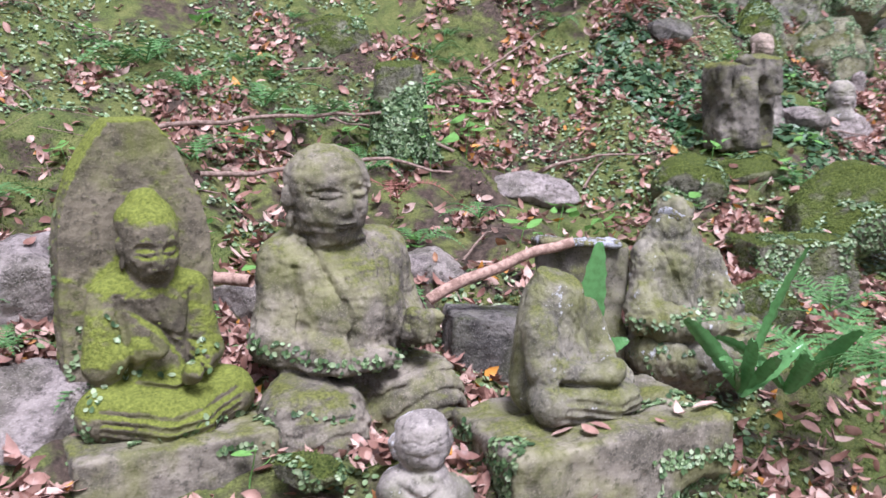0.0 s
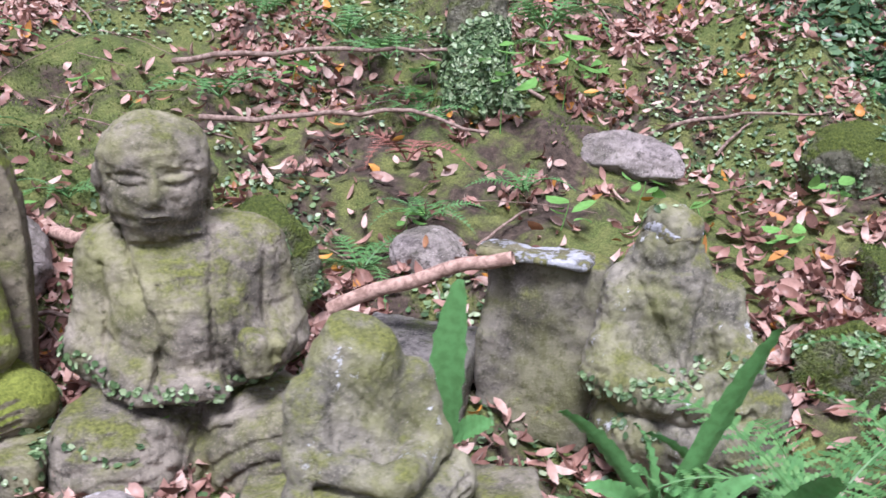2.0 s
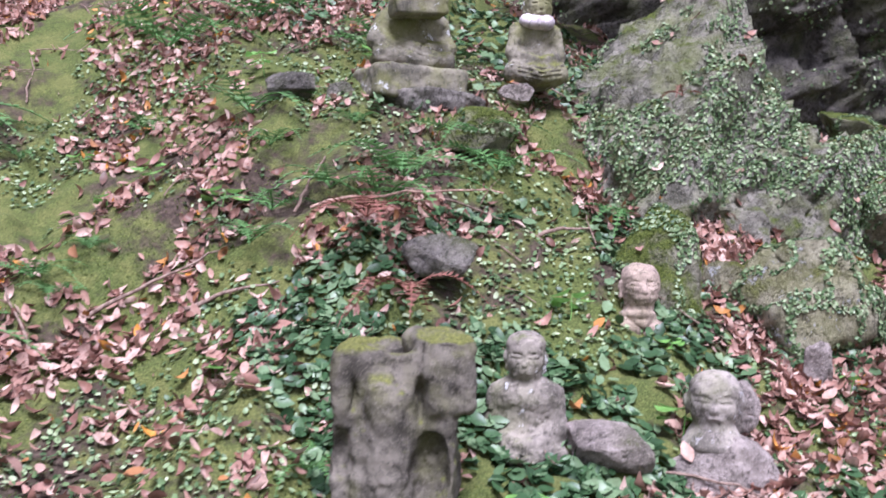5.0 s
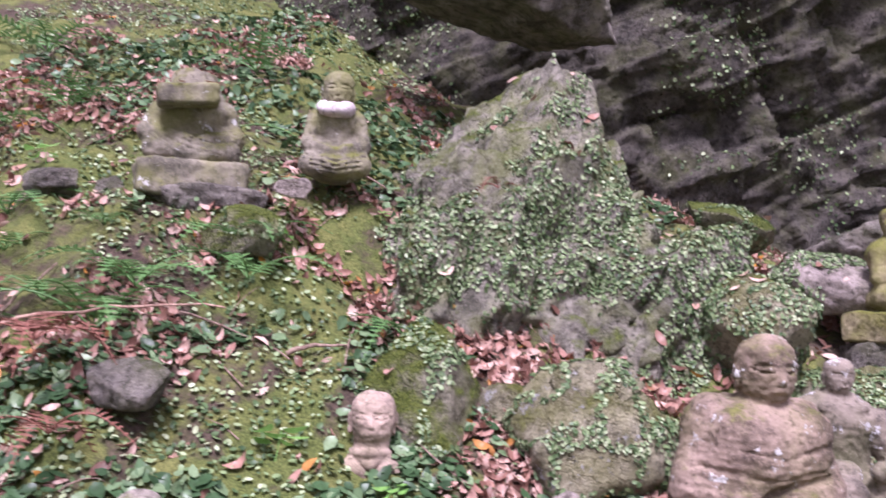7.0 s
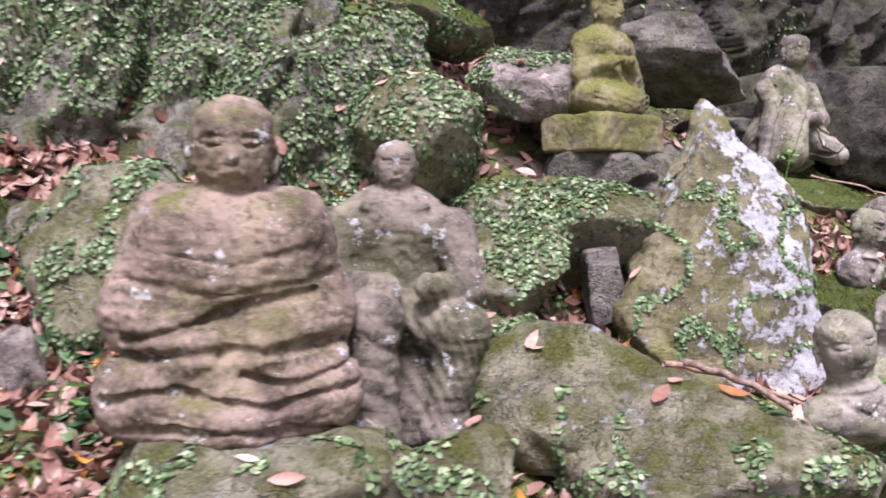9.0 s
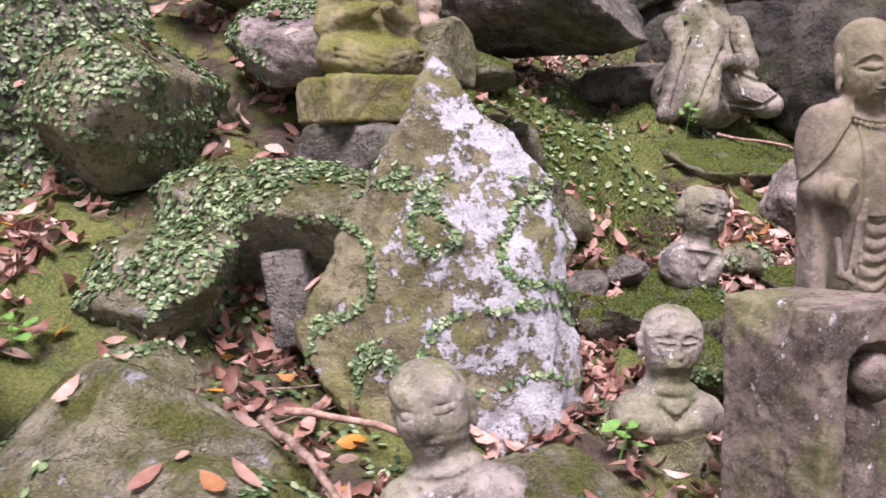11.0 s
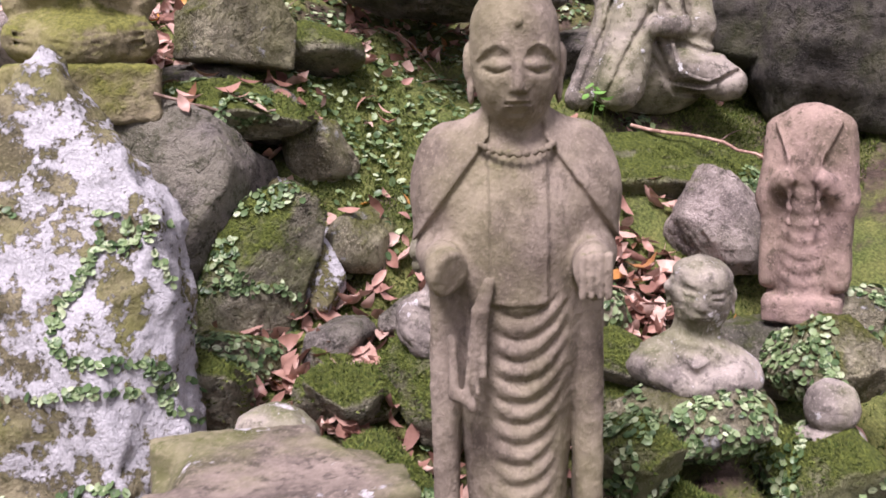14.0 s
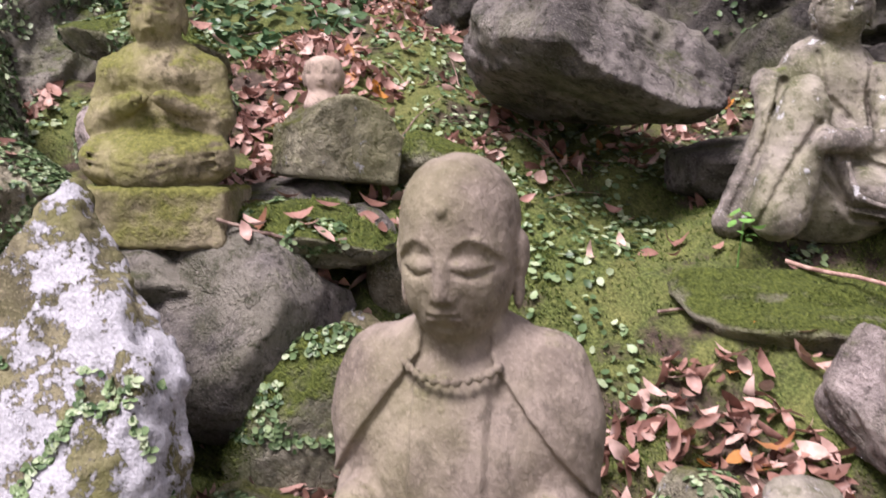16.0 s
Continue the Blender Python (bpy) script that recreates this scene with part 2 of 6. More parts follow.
RK_SPOT = stone("rock_lichen_spots", (0.17, 0.15, 0.1), (0.38, 0.34, 0.25), moss=0.6, lichen=0.4, moss_col=((0.055, 0.06, 0.013), (0.23, 0.24, 0.055)), top=0.3, bump=0.9, film=0.35, relief=0.034, mottle=0.85, crack=True)
RK_PINK = stone("rock_pinkish", (0.2, 0.165, 0.15), (0.4, 0.33, 0.31), moss=0.15, bump=0.7, film=0.12, relief=0.034, mottle=0.85, crack=True)
RK_CLIFF = stone("cliff_rock", (0.04, 0.035, 0.031), (0.112, 0.097, 0.086), moss=0.22, bump=1.0, film=0.2, relief=0.034, mottle=0.85, crack=True)
RK_MASS = stone("rock_face_overgrown", (0.13, 0.12, 0.095), (0.3, 0.27, 0.23), moss=0.42, moss_col=GREEN, top=0.5, bump=1.0, film=0.4, relief=0.034, mottle=0.85, crack=True)
DEAD = island_material("dead_leaves", [(0.0, (0.12, 0.06, 0.045)), (0.2, (0.3, 0.155, 0.12)), (0.45, (0.44, 0.26, 0.21)), (0.65, (0.6, 0.43, 0.37)), (0.8, (0.36, 0.2, 0.165)), (0.95, (0.2, 0.1, 0.08)), (0.992, (0.6, 0.27, 0.05))], 0.42, 0.12)
IVY = island_material("creeper_leaves", [(0.0, (0.04, 0.075, 0.03)), (0.35, (0.1, 0.16, 0.065)), (0.7, (0.22, 0.3, 0.14)), (1.0, (0.44, 0.5, 0.32))], 0.38, 0.15)
IVY_DARK = island_material("ivy_leaves", [(0.0, (0.025, 0.055, 0.022)), (0.5, (0.06, 0.12, 0.05)), (1.0, (0.2, 0.28, 0.15))], 0.35, 0.15)
MOSS_TUFT = island_material("moss_shoots", [(0.0, (0.035, 0.056, 0.012)), (0.5, (0.1, 0.14, 0.03)), (1.0, (0.26, 0.3, 0.08))], 0.8, 0.25)
FERN = island_material("fern_leaf", [(0.0, (0.08, 0.19, 0.06)), (1.0, (0.16, 0.3, 0.1))], 0.45, 0.25)
TONGUE = island_material("strap_leaf", [(0.0, (0.075, 0.19, 0.06)), (1.0, (0.14, 0.29, 0.1))], 0.2, 0.15)
HERB = island_material("herb_leaf", [(0.0, (0.12, 0.28, 0.06)), (0.6, (0.2, 0.4, 0.1)), (1.0, (0.42, 0.5, 0.12))], 0.45, 0.3)
DEADFERN = island_material("withered_fern", [(0.0, (0.16, 0.06, 0.045)), (1.0, (0.3, 0.13, 0.1))], 0.7, 0.1)
TWIG = bark_material("twig_bark", (0.12, 0.075, 0.06), (0.3, 0.21, 0.17))
BRANCH = bark_material("pale_branch", (0.22, 0.13, 0.1), (0.46, 0.3, 0.24))

# ---- the lie of the land: s runs along the path, d uphill from it ----
AX, AY = 0.61, 0.792
S_AT = [-1, 1, 2.5, 4, 5, 6, 7, 8, 9, 10.5]
LAND = {
    0.0: [-0.06, 0.06, 0.14, 0.24, 0.36, 0.36, 0.40, 0.48, 0.62, 0.68],
    0.5: [0.12, 0.18, 0.28, 0.45, 0.62, 0.80, 0.98, 1.02, 1.02, 1.0],
    0.9: [0.38, 0.44, 0.54, 0.72, 0.90, 1.16, 1.28, 1.28, 1.22, 1.2],
    1.5: [0.44, 0.5, 0.66, 1.02, 1.2, 1.36, 1.48, 1.5, 1.55, 1.5],
    2.1: [0.78, 0.8, 0.86, 1.14, 1.55, 1.66, 1.98, 2.06, 1.98, 1.95],
    3.0: [1.2, 1.15, 1.22, 1.55, 2.34, 2.5, 2.6, 2.5, 2.3, 2.3],
    4.0: [1.65, 1.6, 1.72, 2.15, 2.85, 3.1, 3.1, 3.0, 2.9, 2.9],
    6.0: [3.0, 2.9, 3.1, 3.5, 3.9, 4.2, 4.4, 4.4, 4.4, 4.4],
    9.0: [5.2, 5.2, 5.3, 5.5, 5.8, 6.0, 6.0, 6.0, 6.0, 6.0],
    16.0: [10.5, 10.5, 10.5, 10.5, 10.5, 10.5, 10.5, 10.5, 10.5, 10.5],
}
D_AT = np.array(sorted(LAND))
LAND_Z = np.array([LAND[d] for d in sorted(LAND)])


def raw_height(s, d):
    j = np.clip(np.searchsorted(S_AT, s) - 1, 0, len(S_AT) - 2)
    i = np.clip(np.searchsorted(D_AT, d) - 1, 0, len(D_AT) - 2)
    sa = np.array(S_AT, float)
    u = np.clip((s - sa[j]) / (sa[j + 1] - sa[j]), 0, 1)
    v = np.clip((d - D_AT[i]) / (D_AT[i + 1] - D_AT[i]), 0, 1)
    return (LAND_Z[i, j] * (1 - u) + LAND_Z[i, j + 1] * u) * (1 - v) + (LAND_Z[i + 1, j] * (1 - u) + LAND_Z[i + 1, j + 1] * u) * v


def height_sd(s, d):
    s, d = np.asarray(s, float), np.asarray(d, float)
    z = 0
    for a in (-0.22, 0, 0.22):
        for b in (-0.12, 0, 0.12):
            z = z + raw_height(s + a, d + b) / 9
    p = np.stack([s, d, 0 * s], -1).reshape(-1, 3)
    rough = (0.065 * fbm(p, 1.9, 3, 5) + 0.034 * fbm(p, 7.0, 3, 9) + 0.05 * (0.45 - np.abs(fbm(p, 3.4, 2, 15)))).reshape(s.shape)
    return z + rough * np.clip((d - 0.2) / 0.6, 0.15, 1) * np.clip((20 - d) / 8, 0, 1)


def to_sd(x, y):
    return AX * x + AY * y, -AY * x + AX * y


def to_xy(s, d):
    return AX * s - AY * d, AY * s + AX * d


def ground_z(x, y):
    s, d = to_sd(x, y)
    return float(height_sd(np.array([s]), np.array([d]))[0])


def axis(stops):
    out = []
    for (a, b, n) in stops:
        out += list(np.linspace(a, b, n, endpoint=False))
    return np.array(out + [stops[-1][1]])


gs = axis([(-300, -30, 8), (-30, -3, 14), (-3, 0, 40), (0, 11, 560), (11, 15, 40), (15, 40, 14), (40, 300, 8)])
gd = axis([(-300, -20, 8), (-20, -1, 16), (-1, 0.3, 20), (0.3, 4.2, 220), (4.2, 9, 60), (9, 30, 20), (30, 300, 8)])
GS, GD = np.meshgrid(gs, gd, indexing="ij")
GX, GY = to_xy(GS, GD)
GZ = height_sd(GS, GD)
idx = np.arange(GS.size).reshape(GS.shape)
quads = np.stack([idx[:-1, :-1], idx[1:, :-1], idx[1:, 1:], idx[:-1, 1:]], -1).reshape(-1, 4)
ground = thing("ground", mesh_from("ground", np.stack([GX, GY, GZ], -1).reshape(-1, 3), quads), GROUND,
               label="steep mossy woodland bank strewn with dead leaves", category="ground", kind="structure")


# ---- carved stone: a distance field, meshed ----
class Carving:
    def __init__(self, lo, hi, cell):
        self.lo, self.cell = np.array(lo, np.float32), cell
        n = np.ceil((np.array(hi) - lo) / cell).astype(int) + 1
        self.X, self.Y, self.Z = np.meshgrid(*[(lo[i] + cell * np.arange(n[i])).astype(np.float32) for i in range(3)], indexing="ij")
        self.f = np.full(self.X.shape, 9.0, np.float32)

    def _near(self, lo, hi, k):
        """The part of the grid that a shape within lo..hi can change."""
        n = self.f.shape
        i0 = np.clip(np.floor((np.array(lo) - k - self.lo) / self.cell).astype(int) - 2, 0, n)
        i1 = np.clip(np.ceil((np.array(hi) + k - self.lo) / self.cell).astype(int) + 3, 0, n)
        return tuple(slice(int(p), int(q)) for p, q in zip(i0, i1))

    def _local(self, c, rot, at):
        x, y, z = self.X[at] - c[0], self.Y[at] - c[1], self.Z[at] - c[2]
        if rot:
            m = np.array(Euler([radians(a) for a in rot]).to_matrix()).T
            x, y, z = (m[i, 0] * x + m[i, 1] * y + m[i, 2] * z for i in range(3))
        return x, y, z

    def _join(self, g, k, cut, at):
        f = self.f[at]
        if cut:
            g = -g
            h = np.maximum(k - np.abs(f - g), 0) / k
            self.f[at] = np.maximum(f, g) + h * h * k * 0.25
        else:
            h = np.maximum(k - np.abs(f - g), 0) / k
            self.f[at] = np.minimum(f, g) - h * h * k * 0.25
        return self

    def ell(self, c, r, k=0.015, rot=None, cut=False):
        c = np.array(c, float)
        e = np.full(3, max(r)) if rot else np.array(r)
        at = self._near(c - e, c + e, k)
        x, y, z = self._local(c, rot, at)
        a = np.sqrt((x / r[0]) ** 2 + (y / r[1]) ** 2 + (z / r[2]) ** 2) + 1e-6
        b = np.sqrt((x / r[0] ** 2) ** 2 + (y / r[1] ** 2) ** 2 + (z / r[2] ** 2) ** 2) + 1e-6
        return self._join(a * (a - 1) / b, k, cut, at)

    def cap(self, a, b, ra, rb, k=0.015, cut=False, flat=1.0):
        a, b = np.array(a, float), np.array(b, float)
        v, e = b - a, max(ra, rb)
        at = self._near(np.minimum(a, b) - e, np.maximum(a, b) + e, k)
        x, y, z = self.X[at] - a[0], self.Y[at] - a[1], self.Z[at] - a[2]
        h = np.clip((x * v[0] + y * v[1] + z * v[2]) / (v @ v), 0, 1)
        g = np.sqrt((x - h * v[0]) ** 2 + ((y - h * v[1]) / flat) ** 2 + (z - h * v[2]) ** 2) - (ra + h * (rb - ra))
        return self._join(g, k, cut, at)

    def box(self, c, half, rnd=0.01, k=0.01, rot=None, cut=False):
        c = np.array(c, float)
        e = np.full(3, np.linalg.norm(half)) if rot else np.array(half)
        at = self._near(c - e, c + e, k)
        x, y, z = self._local(c, rot, at)
        q = [np.abs(v) - h + rnd for v, h in zip((x, y, z), half)]
        g = np.sqrt(sum(np.maximum(v, 0) ** 2 for v in q)) + np.minimum(np.maximum(np.maximum(q[0], q[1]), q[2]), 0) - rnd
        return self._join(g, k, cut, at)

    def path(self, pts, r, k=0.006, cut=False):
        for a, b in zip(pts[:-1], pts[1:]):
            self.cap(a, b, r, r, k, cut)
        return self

    def score(self, pts, width, depth, front=0.0, fade=0.03):
        """A groove (or, with a negative depth, a ridge) on the face that looks to -y, along points (x, z)."""
        pts = np.array(pts, float)
        lo = (pts[:, 0].min() - width, -9, pts[:, 1].min() - width)
        hi = (pts[:, 0].max() + width, front, pts[:, 1].max() + width)
        at = self._near(lo, hi, 0.0)
        X, Y, Z = self.X[at], self.Y[at], self.Z[at]
        near = np.full(X.shape, 9.0, np.float32)
        for a, b in zip(pts[:-1], pts[1:]):
            v = b - a
            h = np.clip(((X - a[0]) * v[0] + (Z - a[1]) * v[1]) / (v @ v + 1e-9), 0, 1)
            near = np.minimum(near, np.hypot(X - a[0] - h * v[0], Z - a[1] - h * v[1]))
        w = np.clip(1 - near / width, 0, 1)
        self.f[at] += depth * w * w * (3 - 2 * w) * np.clip((front - Y) / fade, 0, 1)
        return self

    def ripple(self, amp, pitch, where, bend=0.0, tilt=0.0):
        """Carved folds: ridges across z that sag by bend * x^2, where the weight is over 0."""
        u = self.Z - bend * self.X ** 2 + tilt * self.X
        wave = np.abs(((u / pitch) % 1.0) - 0.5) * 2
        self.f = self.f + where * amp * (wave ** 1.5 - 0.4)
        return self

    def mesh(self, name, worn=0.002, seed=1, chunk=0.0, strata=0.0):
        f = self.f
        for ax in range(3):
            sl = [slice(None)] * 3
            for e in (0, -1):
                sl[ax] = e
                f[tuple(sl)] = np.maximum(f[tuple(sl)], 0.002)
        inside = f < 0
        nx, ny, nz = f.shape
        corner = [(a, b, c) for a in (0, 1) for b in (0, 1) for c in (0, 1)]
        cut = lambda v, o: v[o[0]:nx - 1 + o[0], o[1]:ny - 1 + o[1], o[2]:nz - 1 + o[2]]
        count = sum(cut(inside, o).astype(np.int8) for o in corner)
        ci, cj, ck = np.nonzero((count > 0) & (count < 8))
        number = np.full((nx - 1, ny - 1, nz - 1), -1, np.int64)
        number[ci, cj, ck] = np.arange(len(ci))
        total, hits = np.zeros((len(ci), 3)), np.zeros(len(ci))
        for o in corner:
            for ax in range(3):
                if o[ax]:
                    continue
                p = list(o)
                p[ax] = 1
                va, vb = f[ci + o[0], cj + o[1], ck + o[2]], f[ci + p[0], cj + p[1], ck + p[2]]
                cross = (va < 0) != (vb < 0)
                t = np.where(cross, va / np.where(cross, va - vb, 1), 0)
                q = np.array(o, float) + t[:, None] * np.eye(3)[ax]
                total += q * cross[:, None]
                hits += cross
        verts = (np.stack([ci, cj, ck], -1) + total / hits[:, None]) * self.cell + self.lo
        faces = []
        for ax in range(3):
            b, c = (ax + 1) % 3, (ax + 2) % 3
            sl0, sl1 = [slice(1, -1)] * 3, [slice(1, -1)] * 3
            sl0[ax], sl1[ax] = slice(0, -1), slice(1, None)
            a0, a1 = inside[tuple(sl0)], inside[tuple(sl1)]
            i, j, k = np.nonzero(a0 != a1)
            pos = np.stack([i, j, k], -1)
            for other in (b, c):
                pos[:, other] += 1
            eb, ec = np.eye(3, dtype=int)[b], np.eye(3, dtype=int)[c]
            quad = [number[tuple((pos - u * eb - w * ec).T)] for u, w in ((0, 0), (1, 0), (1, 1), (0, 1))]
            quad = np.stack(quad, -1)
            flip = ~a0[i, j, k]
            quad[flip] = quad[flip][:, ::-1]
            faces.append(quad)
        faces = np.concatenate(faces)
        me = mesh_from(name, verts, faces)
        n = np.empty(len(verts) * 3, np.float32)
        me.vertex_normals.foreach_get("vector", n)
        n = n.reshape(-1, 3)
        push = worn * (fbm(verts, 28, 3, seed) + 0.6 * fbm(verts, 95, 2, seed + 7))
        if strata:
            push = push + strata * fbm(verts * np.array([1.0, 1.0, 4.5]), 19, 3, seed + 9)
        if chunk:
            push = push + chunk * fbm(verts, 9, 3, seed + 3)
        verts = verts + n * push[:, None]
        me.vertices.foreach_set("co", verts.astype(np.float32).ravel())
        me.update()
        return me


def serene_face(C, c, r, g=1.0, ears=True, brow=0.18, eye=-0.12, nose=-0.46, mouth=-0.62):
    """A rounded shaven head with lowered lids, arched brows, straight nose and small mouth; it looks towards -y."""
    x0, y0, z0 = c
    w, dp, h = r
    C.ell((x0, y0 + dp * 0.05, z0 + h * 0.24), (w, dp, h * 0.76), 0.004)
    C.ell((x0, y0 + dp * 0.04, z0 + h * 0.38), (w * 0.97, dp * 0.96, h * 0.6), w * 0.15)
    C.ell((x0, y0 - dp * 0.03, z0 - h * 0.08), (w * 0.98, dp * 0.97, h * 0.66), w * 0.2)
    C.ell((x0, y0 - dp * 0.12, z0 - h * 0.46), (w * 0.8, dp * 0.82, h * 0.54), w * 0.35)
    lim, fade = y0 - dp * 0.1, dp * 0.3
    mark = lambda pts, wd, depth: C.score([(x0 + a * w, z0 + b * h) for a, b in pts], wd * h, depth * dp * g, lim, fade)
    for q in (-1, 1):
        mark([(q * 0.24, eye + 0.06), (q * 0.66, eye + 0.05)], 0.24, 0.105)
        mark([(q * 0.22, eye + 0.0), (q * 0.45, eye + 0.02), (q * 0.68, eye + 0.0)], 0.13, -0.09)
        mark([(q * 0.16, eye - 0.04), (q * 0.43, eye - 0.1), (q * 0.74, eye - 0.03)], 0.05, 0.07)
        mark([(q * 0.12, eye + 0.1), (q * 0.18, brow - 0.06), (q * 0.42, brow + 0.03), (q * 0.66, brow - 0.03), (q * 0.86, eye + 0.1)], 0.05, -0.05)
        mark([(q * 0.36, nose + 0.02), (q * 0.5, mouth)], 0.16, 0.03)
        if ears:
            C.ell((x0 + q * w * 1.05, y0 + dp * 0.1, z0 - h * 0.06), (w * 0.13, dp * 0.18, h * 0.27), 0.004)
            C.ell((x0 + q * w * 1.0, y0 + dp * 0.1, z0 - h * 0.44), (w * 0.085, dp * 0.13, h * 0.24), 0.004)
    C.cap((x0, y0 - dp * 0.95, z0 + h * (brow - 0.06)), (x0, y0 - dp * 1.02, z0 + h * (nose + 0.06)), w * 0.07, w * 0.13, w * 0.08)
    C.ell((x0, y0 - dp * 0.95, z0 + h * (nose + 0.02)), (w * 0.21, dp * 0.1, h * 0.055), w * 0.05)
    mark([(-0.25, mouth + 0.0), (0, mouth + 0.035), (0.25, mouth + 0.0)], 0.1, -0.07)
    mark([(-0.28, mouth + 0.01), (0, mouth - 0.01), (0.28, mouth + 0.01)], 0.035, 0.08)
    mark([(-0.14, mouth - 0.13), (0.14, mouth - 0.13)], 0.07, 0.05)
    return C


def carve_face(C, c, r, ears=True, hair=0.0, g=1.1):
    """A small worn face, with a cap of hair where asked."""
    serene_face(C, c, r, g, ears, 0.24, 0.04, -0.34, -0.58)
    if hair:
        C.ell((c[0], c[1] + r[1] * 0.1, c[2] + r[2] * 0.5), (r[0] * 1.07, r[1] * 1.02, r[2] * 0.56), 0.003)
    return C


def seated(h, wide, cell=0.008, head=1.0, hair=False, arms="lap", fold=0.006, depth=0.3, robe_v=True, worn=0.003, chunk=0.004, strata=0.0, seed=1, neck_cut=False, plinth=0.0):
    """A cross-legged stone figure of height h and width wide over the knees."""
    k = h
    lo, hi = (-wide * 0.62, -depth * 0.75, -0.02 - plinth), (wide * 0.62, depth * 0.8, h * 1.1 + 0.03)
    C = Carving(lo, hi, cell)
    hw = wide / 2
    C.ell((0, 0.02, k * 0.12), (hw * 0.85, depth * 0.46, k * 0.15), 0.03)
    for sgn in (-1, 1):
        C.cap((sgn * hw * 0.72, -depth * 0.12, k * 0.13), (-sgn * hw * 0.2, -depth * 0.36, k * 0.09), k * 0.11, k * 0.075, 0.04)
    C.cap((0, depth * 0.08, k * 0.2), (0, depth * 0.1, k * 0.52), hw * 0.62, hw * 0.56, 0.05, flat=0.75)
    C.ell((0, depth * 0.08, k * 0.55), (hw * 0.76, depth * 0.3, k * 0.11), 0.05)
    for sgn in (-1, 1):
        C.cap((sgn * hw * 0.66, depth * 0.06, k * 0.55), (sgn * hw * 0.8, -depth * 0.02, k * 0.32), hw * 0.2, hw * 0.2, 0.03)
        if arms == "lap":
            C.cap((sgn * hw * 0.8, -depth * 0.02, k * 0.31), (sgn * hw * 0.12, -depth * 0.38, k * 0.24), hw * 0.17, hw * 0.11, 0.025)
        elif arms == "chest":
            C.cap((sgn * hw * 0.78, 0, k * 0.33), (sgn * hw * 0.12, -depth * 0.3, k * 0.42), hw * 0.17, hw * 0.11, 0.02)
        else:
            C.cap((sgn * hw * 0.8, -depth * 0.02, k * 0.31), (sgn * hw * 0.5, -depth * 0.36, k * 0.3), hw * 0.17, hw * 0.12, 0.02)
    if fold:
        front = (self_front(C, depth) * np.clip((C.Z - k * 0.03) / 0.03, 0, 1) * np.clip((k * 0.62 - C.Z) / 0.04, 0, 1)).astype(np.float32)
        C.ripple(fold, k * 0.055, front, bend=2.2, tilt=0.25)
    if robe_v:
        for off in (0.0, 0.12, 0.24):
            C.path([(-hw * (0.3 + off), -depth * 0.12, k * 0.65), (-hw * (0.1 + off * 0.8), -depth * 0.3, k * 0.5), (hw * (0.12 - off), -depth * 0.3, k * (0.38 - off * 0.1))], hw * 0.03, 0.012, cut=True)
        C.path([(hw * 0.3, -depth * 0.12, k * 0.65), (hw * 0.16, -depth * 0.29, k * 0.5), (0, -depth * 0.33, k * 0.4)], hw * 0.035, 0.012, cut=True)
        for sgn in (-1, 1):
            for i in range(3):
                C.path([(sgn * hw * 0.9, -depth * 0.2, k * (0.2 - 0.04 * i)), (sgn * hw * 0.4, -depth * 0.47, k * (0.16 - 0.045 * i)), (0, -depth * 0.5, k * (0.12 - 0.04 * i))], hw * 0.022, 0.01, cut=True)
    if head:
        r = k * 0.135 * head
        C.cap((0, depth * 0.05, k * 0.58), (0, depth * 0.02, k * 0.74), r * 0.62, r * 0.6, 0.02)
        carve_face(C, (0, 0, k - r * 1.2), (r * 0.92, r * 1.0, r * 1.2), hair=1.0 if hair else 0.0)
    elif neck_cut:
        C.cap((0, depth * 0.06, k * 0.55), (0, depth * 0.03, k * 1.2), hw * 0.62, hw * 0.3, 0.05, flat=0.8)
        C.box((0, 0, k * 1.35), (hw * 2, depth, k * 0.34), 0.002, 0.004, rot=(-14, 5, 0), cut=True)
    if plinth:
        C.box((0, 0.01, -plinth * 0.5), (hw * 1.0, depth * 0.5, plinth * 0.5), 0.012, 0.01)
    return C.mesh("figure", worn, seed, chunk, strata)


def self_front(C, depth):
    return np.clip((0.02 - C.Y) / (depth * 0.15), 0, 1)


def bust(h, w, cell=0.004, seed=1, chunk=0.012, head_h=0.54, tilt=0.0):
    """A small head on rough draped shoulders, all of one stone."""
    rr = np.random.default_rng(seed)
    C = Carving((-w * 0.66, -w * 0.5, -0.01), (w * 0.66, w * 0.5, h + 0.02), cell)
    r = h * head_h / 2.2
    C.ell((w * 0.03, 0, h * 0.14), (w * 0.5, w * 0.34, h * 0.2), 0.03)
    for sgn in (-1, 1):
        C.ell((sgn * w * 0.27, -w * 0.03, h * (0.22 + 0.03 * rr.normal())), (w * 0.22, w * 0.24, h * 0.14), 0.03, rot=(0, sgn * 20, 0))
    C.ell((0, -w * 0.14, h * 0.16), (w * 0.26, w * 0.2, h * 0.16), 0.03)
    C.path([(-w * 0.28, -w * 0.22, h * 0.36), (0, -w * 0.33, h * 0.18), (w * 0.26, -w * 0.24, h * 0.35)], 0.008, 0.012, cut=True)
    C.ell((0, 0, h * 0.38), (r * 0.92, r * 0.85, h * 0.06), 0.015)
    C.cap((0, 0, h * 0.25), (tilt * 0.5, 0, h * 0.55), r * 0.72, r * 0.66, 0.012)
    carve_face(C, (tilt, -0.005, h - r * 1.06), (r * 0.93, r * 0.95, r * 1.06), g=0.8)
    return C.mesh("bust", 0.0018, seed, chunk, 0.0015)


